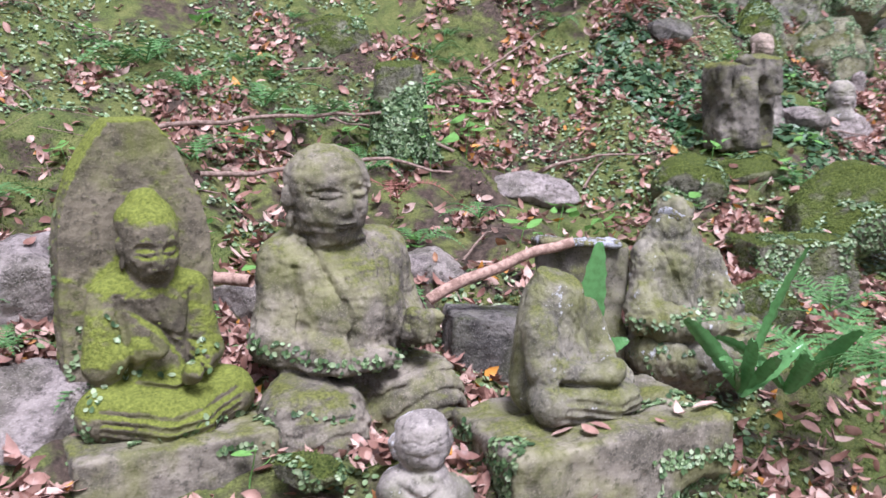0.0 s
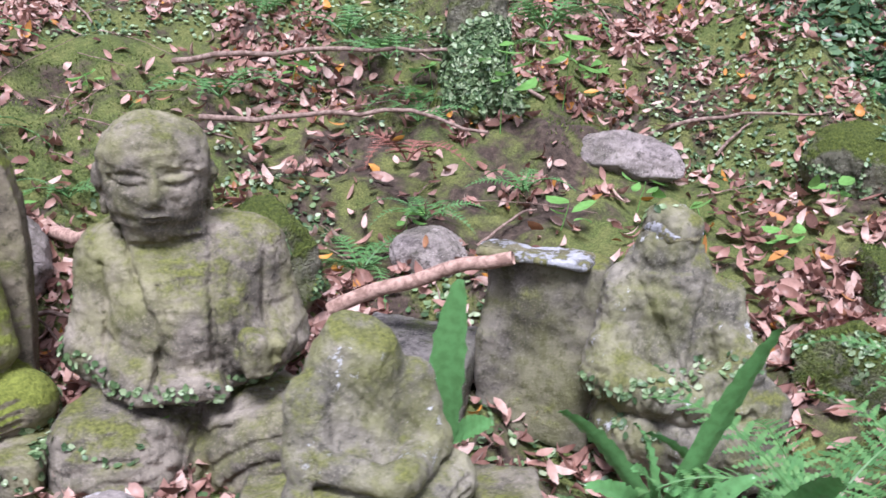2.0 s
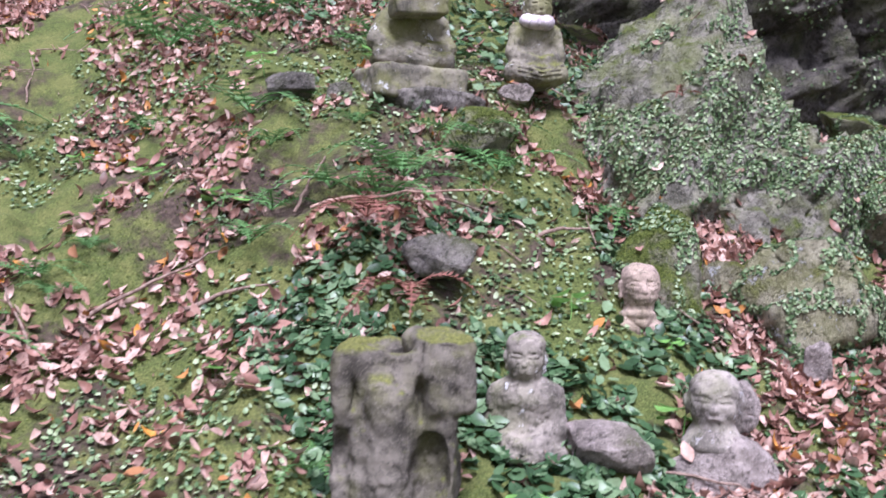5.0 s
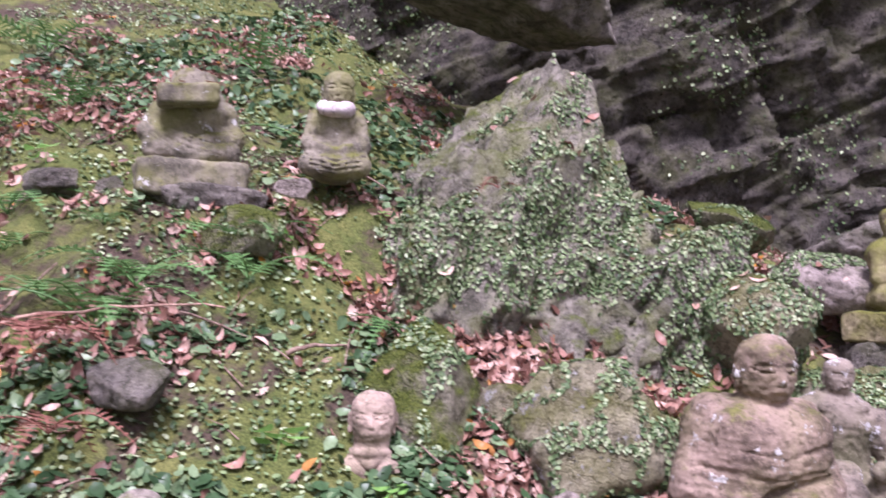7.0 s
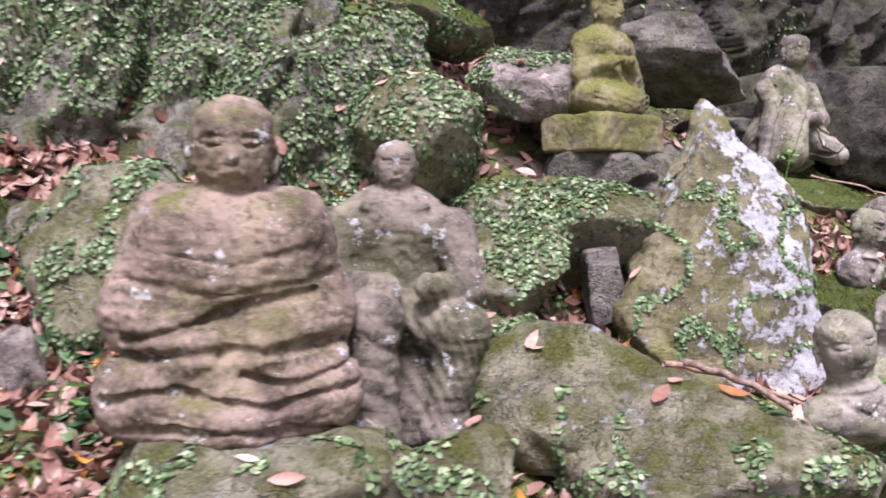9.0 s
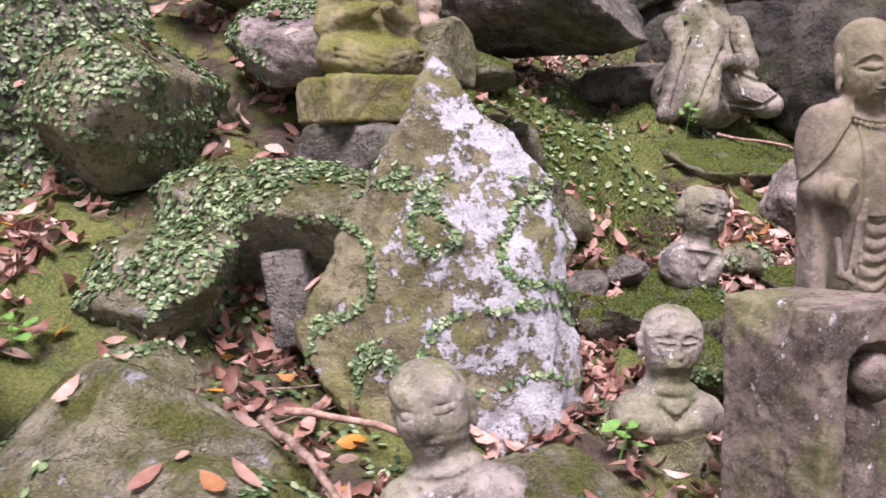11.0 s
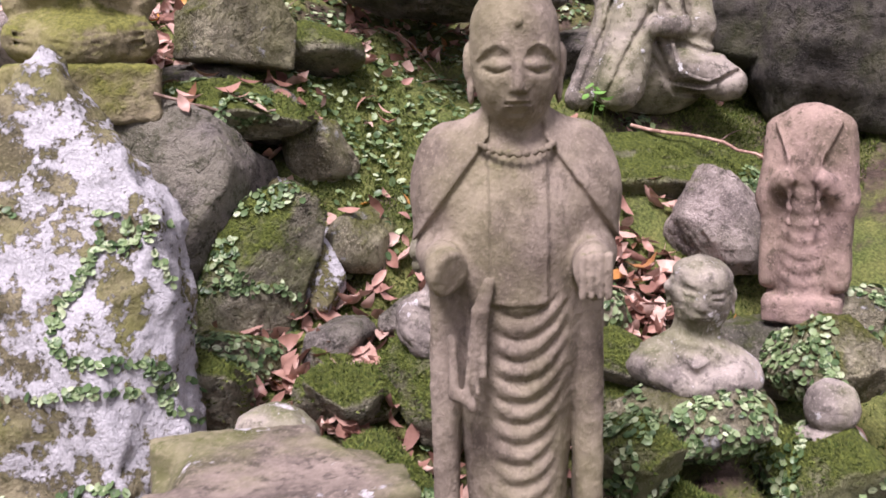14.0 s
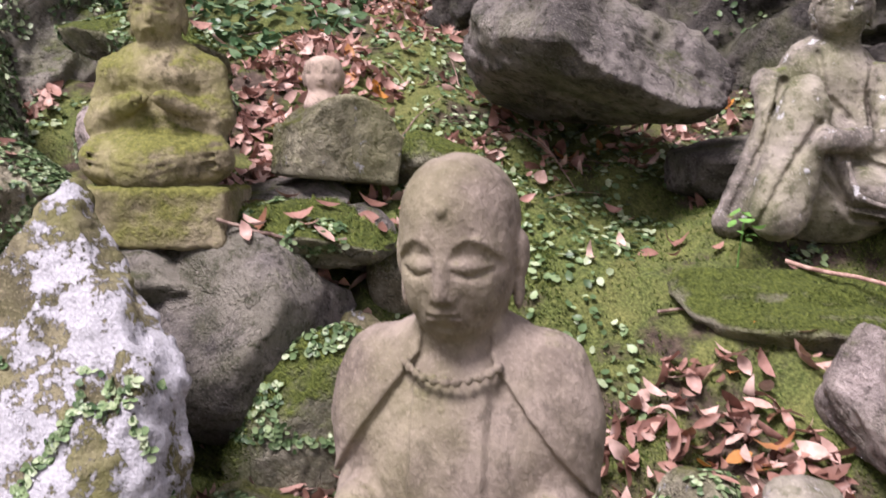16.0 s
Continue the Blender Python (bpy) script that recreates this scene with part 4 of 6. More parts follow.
rock(2.30, 6.20, 1.62, (0.66, 0.5, 0.62), 47, RK_SPOT, "pinkish rock face with creeper", planes=9)
rock(2.42, 6.10, 1.86, (0.3, 0.26, 0.18), 48, RK_SPOT, "grey rock with a white lichen patch", planes=9)
rock(2.40, 5.76, 1.5, (0.12, 0.1, 0.2), 49, RK_PINK, "small upright pale stone by the large figure", planes=7)


def cliff_mesh():
    sv, zv = np.linspace(6.3, 14, 440), np.linspace(1.6, 8.0, 370)
    S, Zz = np.meshgrid(sv, zv, indexing="ij")
    d = np.interp(S, [6.3, 7.0, 7.6, 8.3, 9.0, 9.5, 10.5, 14], [7.0, 5.2, 4.3, 3.6, 3.3, 3.05, 3.1, 3.3])
    d = d - 0.1 * (Zz - 2.4)
    p = np.stack([S, Zz, 0 * S], -1).reshape(-1, 3)
    for pitch, amp, ang, seed in ((0.62, 0.26, 0.45, 3), (0.27, 0.12, 0.5, 8)):
        a = S * math.cos(ang) + Zz * math.sin(ang) + 0.12 * fbm(p, 1.5, 2, seed).reshape(S.shape)
        b = -S * math.sin(ang) + Zz * math.cos(ang) + 0.12 * fbm(p, 1.5, 2, seed + 1).reshape(S.shape)
        ca, cb = np.floor(a / pitch).astype(np.int64), np.floor(b / (pitch * 0.55)).astype(np.int64)
        depth = lattice(ca, cb, 0 * ca, seed)
        slant = (a / pitch - ca - 0.5) * (lattice(ca, cb, 0 * ca + 1, seed) - 0.5) + (b / (pitch * 0.55) - cb - 0.5) * (lattice(ca, cb, 0 * ca + 2, seed) - 0.5)
        d = d - amp * (depth - 0.5 + slant)
    d = d + (0.05 * fbm(p, 4, 4, 12) + 0.03 * np.abs(fbm(p, 9, 4, 19))).reshape(S.shape)
    X, Y = to_xy(S, d)
    i = np.arange(S.size).reshape(S.shape)
    q = np.stack([i[:-1, :-1], i[1:, :-1], i[1:, 1:], i[:-1, 1:]], -1).reshape(-1, 4)
    return mesh_from("cliff", np.stack([X, Y, Zz], -1).reshape(-1, 3), q)


cliff = thing("cliff", cliff_mesh(), RK_CLIFF, label="dark blocky cliff face above the statues", category="cliff", kind="structure")
rock(1.55, 7.95, 3.85, (1.5, 1.0, 0.6), 491, RK_GREY, "overhanging slab jutting from the cliff", rz=30, tilt=(0, 14), planes=10, detail=5)
rock(3.32, 8.50, 2.42, (0.64, 1.0, 0.32), 492, RK_GREY, "wedge-shaped grey slab overhanging the mossy bank", rz=58, tilt=(-8, 22), planes=8, detail=5)
rock(3.62, 8.75, 2.15, (0.4, 0.34, 0.24), 493, RK_GREY, "angular dark rock beneath the overhang", planes=9)
rock(3.92, 9.05, 2.25, (0.7, 0.5, 0.6), 494, RK_CLIFF, "dark rock behind the robed figure", planes=9)
rock(4.35, 9.1, 2.2, (0.6, 0.5, 0.7), 495, RK_CLIFF, "dark slanting rock at the foot of the cliff", planes=9)
rock(4.07, 8.53, 1.85, (0.74, 0.3, 0.24), 496, RK_MOSS, "long green mossy slab below the robed figure", rz=52, tilt=(0, 12), planes=10)
rock(2.65, 7.52, 2.50, (0.5, 0.34, 0.2), 498, RK_MOSS, "mossy ledge on the rock face", rz=50, tilt=(0, 20), planes=9)

# ---- pair by the middle ----
rock(2.92, 5.73, 1.31, (0.64, 0.48, 0.34), 51, RK_SPOT, "rounded mossy rock with creeper under the large figure", rz=20, planes=9, flat_top=True)
def brown_mesh():
    C = Carving((-0.3, -0.28, -0.03), (0.3, 0.22, 0.71), 0.005)
    C.ell((0, -0.02, 0.1), (0.23, 0.17, 0.11), 0.03)
    for q in (-1, 1):
        C.cap((q * 0.165, -0.04, 0.1), (-q * 0.03, -0.17, 0.075), 0.1, 0.065, 0.03)
        C.cap((q * 0.135, 0.03, 0.43), (q * 0.18, 0.0, 0.26), 0.055, 0.075, 0.04)
        C.cap((q * 0.185, -0.01, 0.24), (q * 0.05, -0.15, 0.2), 0.065, 0.045, 0.03)
    C.box((0, 0.02, 0.32), (0.19, 0.14, 0.16), 0.085, 0.04).ell((0, 0.03, 0.44), (0.155, 0.09, 0.055), 0.05).ell((0, -0.03, 0.33), (0.12, 0.1, 0.1), 0.05)
    C.ell((0, -0.08, 0.17), (0.14, 0.1, 0.08), 0.03)
    C.cap((0, 0.01, 0.44), (0, 0.0, 0.54), 0.064, 0.062, 0.015)
    serene_face(C, (0, -0.02, 0.573), (0.08, 0.084, 0.089), 1.2, True, 0.24, 0.05, -0.3, -0.56)
    C.score([(-0.2, 0.32), (-0.05, 0.3), (0.1, 0.31), (0.2, 0.33)], 0.016, 0.007, 0.0)
    for pts, wd, dp in (([(-0.2, 0.21), (-0.08, 0.24), (0.02, 0.28), (0.16, 0.3)], 0.016, 0.016), ([(-0.22, 0.17), (-0.06, 0.2), (0.06, 0.2), (0.22, 0.2)], 0.02, 0.013), ([(-0.12, 0.37), (0.0, 0.35), (0.14, 0.38)], 0.012, 0.005),
                        ([(-0.24, 0.1), (-0.1, 0.13), (0.08, 0.1), (0.24, 0.12)], 0.016, 0.016), ([(-0.2, 0.05), (0.0, 0.07), (0.2, 0.04)], 0.014, 0.012), ([(0.02, 0.16), (0.12, 0.13), (0.24, 0.16)], 0.014, 0.014)):
        C.score(pts, wd, dp, 0.02)
    return C.mesh("figure", 0.0032, 52, 0.007, 0.0024)


brown = statue(brown_mesh(), ST_BROWN_MOSS, 2.89, 5.765, 1.42, -58, "large weathered red-brown stone seated figure", lean=(2, 0))
brown.scale = (0.9, 0.95, 0.94)
C = Carving((-0.2, -0.22, -0.02), (0.21, 0.17, 0.66), 0.0045)
C.box((0, 0.04, 0.08), (0.13, 0.11, 0.1), 0.03, 0.02)
C.cap((0, 0.03, 0.25), (0, 0.04, 0.44), 0.105, 0.1, 0.04, flat=0.75).ell((0, 0.03, 0.45), (0.125, 0.075, 0.07), 0.04)
C.cap((-0.05, 0, 0.27), (-0.05, -0.13, 0.27), 0.075, 0.062, 0.04).cap((-0.05, -0.13, 0.26), (-0.04, -0.13, 0.05), 0.056, 0.045, 0.02)
C.cap((0.04, 0, 0.25), (0.13, -0.11, 0.24), 0.07, 0.06, 0.04).cap((0.13, -0.11, 0.23), (0.1, -0.11, 0.05), 0.052, 0.045, 0.02)
C.ell((-0.04, -0.14, 0.04), (0.05, 0.06, 0.04), 0.02).ell((0.1, -0.12, 0.04), (0.05, 0.06, 0.04), 0.02)
C.cap((-0.125, 0.02, 0.44), (-0.14, -0.02, 0.33), 0.045, 0.045, 0.02).cap((-0.14, -0.02, 0.32), (-0.02, -0.11, 0.33), 0.042, 0.028, 0.02)
C.cap((0.125, 0.02, 0.44), (0.145, -0.03, 0.33), 0.045, 0.04, 0.02).cap((0.145, -0.03, 0.32), (0.06, -0.12, 0.33), 0.038, 0.026, 0.02)
C.ripple(0.004, 0.05, np.clip((0.42 - C.Z) / 0.05, 0, 1).astype(np.float32), bend=-6.0, tilt=0.9)
C.cap((0, 0.02, 0.46), (0, 0.01, 0.54), 0.034, 0.03, 0.015).cap((-0.06, -0.03, 0.49), (0.06, -0.03, 0.49), 0.012, 0.012, 0.01)
carve_face(C, (0, 0.005, 0.575), (0.042, 0.045, 0.052))
statue(C.mesh("figure", 0.002, 53, 0.004, 0.002), ST_STREAK, 3.09, 6.08, 1.36, -66, "slim stone figure seated with legs down, streaked white")
rock(3.09, 6.15, 1.37, (0.3, 0.26, 0.24), 531, RK_GREY, "dark stone seat under the slim figure", planes=9)
rock(3.30, 5.80, 1.34, (0.28, 0.26, 0.30), 54, RK_SPOT, "small pointed rock with moss and lichen", planes=10)
rock(3.43, 6.38, 1.42, (0.66, 0.5, 0.36), 55, RK_SPOT, "low rounded rock with moss and lichen", planes=12)
rock(3.74, 6.24, 1.33, (0.6, 0.46, 0.36), 56, RK_SPOT, "low mossy rock with creeper", planes=12)
rock(3.24, 6.62, 1.38, (0.5, 0.4, 0.32), 57, RK_SPOT, "broad mossy rock below the lichened stone", planes=11)
first_boulder = len(ROCKS)
rock(3.22, 7.04, 1.74, (0.74, 0.52, 0.36), 58, RK_SPOT, "boulder covered with small-leaved creeper trails", planes=11)
rock(3.10, 6.78, 1.62, (0.5, 0.4, 0.36), 59, RK_SPOT, "mossy boulder with creeper trails", planes=11)
rock(3.08, 7.42, 2.24, (0.46, 0.34, 0.30), 591, RK_PINK, "pale rock below the cliff", planes=8)
rock(2.80, 7.00, 2.05, (0.6, 0.5, 0.5), 592, RK_SPOT, "boulder with creeper at the cliff's foot", planes=10)
BOULDERS = ROCKS[first_boulder:]
stone_block(3.41, 6.89, 1.52, (0.1, 0.1, 0.22), 593, RK_GREY, "narrow upright grey stone", yaw=25, lean=(0, -8))

# ---- standing rock with white lichen, and the busts by it ----
C = Carving((-0.36, -0.16, -0.06), (0.36, 0.16, 0.92), 0.009)
C.box((0, 0, 0.4), (0.34, 0.1, 0.5), 0.02, 0.01)
for n, off in (((-0.89, 0, 0.45), 0.39), ((0.76, 0, 0.65), 0.56), ((0.99, 0, 0.115), 0.31), ((0.54, 0, -0.84), 0.086), ((-0.85, 0, -0.53), 0.107), ((0.2, -0.9, 0.35), 0.26), ((0.75, -0.6, 0.1), 0.25), ((-0.5, -0.85, 0.15), 0.19)):
    n = np.array(n) / np.linalg.norm(n)
    C.f = np.maximum(C.f, (C.X * n[0] + C.Y * n[1] + C.Z * n[2] - off).astype(np.float32))
lich = thing("standing_stone", C.mesh("slab", 0.006, 61, 0.014), RK_LICHEN, facing(3.75, 6.94, 1.27, -58, (-8, 0)) @ Matrix.Diagonal((1.05, 1.0, 1.06, 1)), "tall pointed rock crusted with white lichen and moss", "rock")
ROCKS.append(lich)
statue(bust(0.27, 0.24, seed=62), ST_PALE, 4.03, 6.46, 1.37, -70, "small weathered stone bust with a round head", lean=(0, -12))
rock(4.12, 6.58, 1.36, (0.36, 0.28, 0.22), 621, RK_SPOT, "pale mossy rock beside the round-headed bust", planes=9)
statue(bust(0.27, 0.17, seed=63), ST_PALE, 4.11, 7.58, 1.59, -38, "small stone bust with lichened shoulders", lean=(4, 12))
rock(4.11, 7.60, 1.52, (0.24, 0.22, 0.24), 631, RK_MOSS, "mossy stone under a small bust", planes=9)
statue(bust(0.28, 0.23, seed=64), ST_PALE, 4.17, 7.14, 1.34, -55, "small pale stone bust in front of the lichened rock", lean=(0, 4))
rock(4.13, 7.12, 1.28, (0.3, 0.24, 0.24), 641, RK_SPOT, "mossy stone under a pale bust", planes=9)
statue(seated(0.42, 0.31, arms="chest", depth=0.26, seed=65, hair=True, cell=0.0048, plinth=0.12, fold=0.0), ST_YELLOW, 3.32, 7.35, 2.14, -33, "yellow mossy stone seated figure on a square plinth")
rock(3.30, 7.36, 1.92, (0.42, 0.36, 0.28), 651, RK_GREY, "dark rock under the mossy figure's plinth", planes=9)
C = Carving((-0.27, -0.24, -0.03), (0.28, 0.17, 0.6), 0.005)
C.ell((0, 0.02, 0.1), (0.19, 0.13, 0.14), 0.04).cap((0, 0.03, 0.15), (0, 0.04, 0.36), 0.13, 0.09, 0.05, flat=0.8).ell((0, 0.03, 0.35), (0.115, 0.075, 0.065), 0.04)
C.cap((-0.1, -0.04, 0.24), (-0.2, -0.12, 0.02), 0.05, 0.04, 0.04).cap((-0.06, -0.1, 0.27), (-0.08, -0.15, 0.06), 0.06, 0.045, 0.02)
C.cap((0.1, -0.06, 0.1), (0.2, -0.1, 0.05), 0.08, 0.05, 0.04).cap((0.12, 0.0, 0.33), (0.13, -0.06, 0.2), 0.045, 0.04, 0.02).cap((0.13, -0.06, 0.2), (0.02, -0.13, 0.2), 0.038, 0.026, 0.02)
C.cap((-0.12, 0.0, 0.33), (-0.1, -0.08, 0.22), 0.045, 0.04, 0.02).ell((0.0, -0.15, 0.2), (0.04, 0.03, 0.03), 0.01)
C.path([(0.04, -0.15, 0.15), (0.06, -0.17, 0.08), (0.13, -0.17, 0.05), (0.2, -0.13, 0.08)], 0.008, 0.01)
C.ell((-0.05, -0.1, 0.29), (0.055, 0.055, 0.055), 0.02).cap((-0.05, -0.1, 0.27), (-0.1, -0.16, 0.04), 0.055, 0.06, 0.03)
C.cap((0.03, 0.02, 0.38), (0.03, 0.0, 0.46), 0.042, 0.04, 0.015)
carve_face(C, (0.03, -0.01, 0.5), (0.058, 0.06, 0.07), hair=1.0)
for pts in ([(-0.2, 0.04), (-0.13, 0.2), (-0.09, 0.34)], [(-0.14, 0.02), (-0.08, 0.14), (-0.02, 0.24)], [(0.0, 0.17), (0.05, 0.06), (0.13, 0.045), (0.22, 0.08)], [(0.0, 0.12), (0.06, 0.03), (0.14, 0.02)], [(-0.02, 0.4), (0.0, 0.3), (0.05, 0.25)], [(0.1, 0.4), (0.09, 0.3), (0.1, 0.2)], [(0.06, 0.16), (0.14, 0.13), (0.2, 0.14)]):
    C.score(pts, 0.013, 0.013, 0.02)
statue(C.mesh("figure", 0.002, 66, 0.004, 0.001), ST_CAVE, 3.90, 8.70, 2.03, -50, "grey stone seated figure in flowing robes below the cliff")
statue(bust(0.25, 0.23, seed=67), ST_PALE, 4.50, 7.83, 1.54, -58, "small stone bust with white lichened shoulders", lean=(3, 5))
rock(4.51, 7.82, 1.48, (0.30, 0.24, 0.18), 671, RK_SPOT, "creeper-grown stone under a small bust", planes=9)
# cut half-round stone with a small head on it
C = Carving((-0.15, -0.1, -0.02), (0.15, 0.1, 0.21), 0.006)
C.cap((0, -0.08, 0.06), (0, 0.08, 0.06), 0.125, 0.115, 0.005).box((0, 0, 0.05), (0.13, 0.085, 0.06), 0.01, 0.01).box((0, -0.17, 0.1), (0.3, 0.1, 0.3), 0.002, 0.003, cut=True).box((0, 0, -0.1), (0.3, 0.3, 0.09), 0.002, 0.003, cut=True)
statue(C.mesh("stone", 0.002, 68, 0.003), RK_SPOT, 3.31, 7.75, 2.155, 0, "cut half-round grey stone with one smooth face", name="carved_stone", lean=(0, 6))
C = Carving((-0.07, -0.07, -0.02), (0.07, 0.07, 0.13), 0.005)
carve_face(C, (0, 0, 0.06), (0.042, 0.04, 0.045))
C.cap((0, 0, -0.01), (0, 0, 0.03), 0.045, 0.03, 0.01)
statue(C.mesh("head", 0.0015, 681, 0.002), ST_BROWN, 3.29, 7.73, 2.325, -30, "small brown stone head on the half-round stone")
# broken grey rock and rubble behind the tall figure
rock(3.46, 7.44, 1.82, (0.50, 0.38, 0.46), 69, RK_GREY, "large angular grey rock with split faces", planes=7, rough=0.04, rz=50, tilt=(0, 16))
rock(3.46, 7.62, 2.03, (0.44, 0.3, 0.15), 691, RK_MOSS, "flat mossy rock below the cut stone", rz=40, planes=9)
rock(3.26, 7.66, 2.08, (0.34, 0.28, 0.18), 692, RK_GREY, "grey rock under the cut stone", planes=9)
rock(3.66, 7.50, 1.66, (0.26, 0.2, 0.46), 693, RK_MOSS, "leaning slab of stone under green moss", rz=55, tilt=(8, 30), planes=8)
rock(3.72, 7.64, 1.68, (0.15, 0.12, 0.19), 694, RK_LICHEN, "white lichened stone among green moss", planes=8)
rock(3.54, 7.84, 1.88, (0.16, 0.14, 0.2), 695, RK_SPOT, "white-spotted mossy stone among the rubble", planes=8)
rock(3.62, 7.95, 1.8, (0.14, 0.12, 0.14), 698, RK_SPOT, "pale spotted stone on the mossy bank", planes=8)
rock(3.82, 7.25, 1.54, (0.28, 0.24, 0.2), 696, RK_MOSS, "mossy grey rock behind the lichened stone", planes=9)
rock(3.85, 7.54, 1.53, (0.14, 0.12, 0.1), 697, RK_MOSS, "small mossy stone among dead leaves", planes=9)
rock(4.00, 7.45, 1.53, (0.2, 0.16, 0.12), 699, RK_MOSS, "rounded mossy stone among dead leaves", planes=10)
rock(4.20, 7.34, 1.44, (0.28, 0.2, 0.16), 700, RK_MOSS, "flat mossy stone beside the tall figure", planes=10)
rock(4.35, 7.80, 1.58, (0.18, 0.15, 0.15), 701, RK_MOSS, "mossy stone by dead leaves", planes=9)
rock(4.52, 7.60, 1.48, (0.2, 0.17, 0.16), 702, RK_MOSS, "mossy stone behind the tall figure", planes=9)
rock(4.66, 8.06, 1.56, (0.23, 0.2, 0.18), 703, RK_SPOT, "yellowish rock below the red figure", planes=10)
rock(4.30, 8.36, 1.76, (0.3, 0.26, 0.26), 704, RK_PINK, "purplish grey rock in the moss", planes=10)
# loose rubble down the bank behind the tall figure
for i, (rx, ry, rz_, w, dp, h, mat, text) in enumerate([
        (3.60, 7.66, 1.80, 0.13, 0.1, 0.17, RK_LICHEN, "white lichened angular stone in the rubble"), (3.68, 7.68, 1.71, 0.2, 0.1, 0.16, RK_LICHEN, "white lichened flat slab in the rubble"), (3.73, 7.78, 1.74, 0.26, 0.16, 0.16, RK_SPOT, "grey spotted stone in the rubble"),
        (3.55, 7.80, 1.95, 0.2, 0.16, 0.22, RK_SPOT, "pale spotted upright stone in the rubble"), (3.44, 7.74, 2.02, 0.17, 0.15, 0.14, RK_GREY, "grey angular stone under the cut stone"), (3.30, 8.0, 2.18, 0.26, 0.2, 0.16, RK_MOSS, "mossy stone at the top of the rubble"),
        (3.73, 7.36, 1.56, 0.26, 0.2, 0.14, RK_SPOT, "low grey stone at the foot of the rubble"), (3.84, 7.58, 1.57, 0.17, 0.13, 0.12, RK_GREY, "small grey stone among dead leaves"), (4.17, 8.04, 1.6, 0.2, 0.16, 0.13, RK_SPOT, "pale stone half sunk in moss"),
        (4.36, 7.84, 1.48, 0.24, 0.2, 0.16, RK_MOSS, "mossy stone beside a small bust"), (3.98, 7.48, 1.5, 0.22, 0.17, 0.13, RK_MOSS, "rounded mossy stone in the leaf litter"), (3.40, 7.55, 1.93, 0.2, 0.16, 0.12, RK_GREY, "flat grey stone under the mossy rock"),
        (3.92, 7.72, 1.6, 0.14, 0.12, 0.1, RK_GREY, "small dark stone among dead leaves"), (4.62, 8.3, 1.6, 0.2, 0.17, 0.12, RK_SPOT, "yellowish stone beside the red figure")]):
    rock(rx, ry, rz_, (w, dp, h), 800 + i, mat, text, rz=50 + 31 * i, tilt=(7 * (i % 3) - 7, 9 * (i % 4) - 12), planes=7, detail=3, rough=0.05)
C = Carving((-0.07, -0.07, -0.02), (0.07, 0.07, 0.12), 0.006)
C.ell((0, 0, 0.06), (0.046, 0.045, 0.045), 0.01).ell((0, 0, 0.0), (0.06, 0.05, 0.025), 0.01).path([(-0.03, -0.038, 0.06), (0, -0.047, 0.055), (0.03, -0.038, 0.06)], 0.003, 0.003, cut=True)
statue(C.mesh("head", 0.002, 705, 0.003), ST_PALE, 4.71, 7.95, 1.46, -67, "tiny worn round head of pale stone")
rock(4.72, 7.93, 1.40, (0.24, 0.2, 0.18), 706, RK_MOSS, "mossy stone under the tiny head", planes=9)
MOUND = rock(4.69, 7.76, 1.17, (0.60, 0.46, 0.56), 707, RK_MOSS, "mound of thick green moss beside the tall figure", planes=16, detail=5)


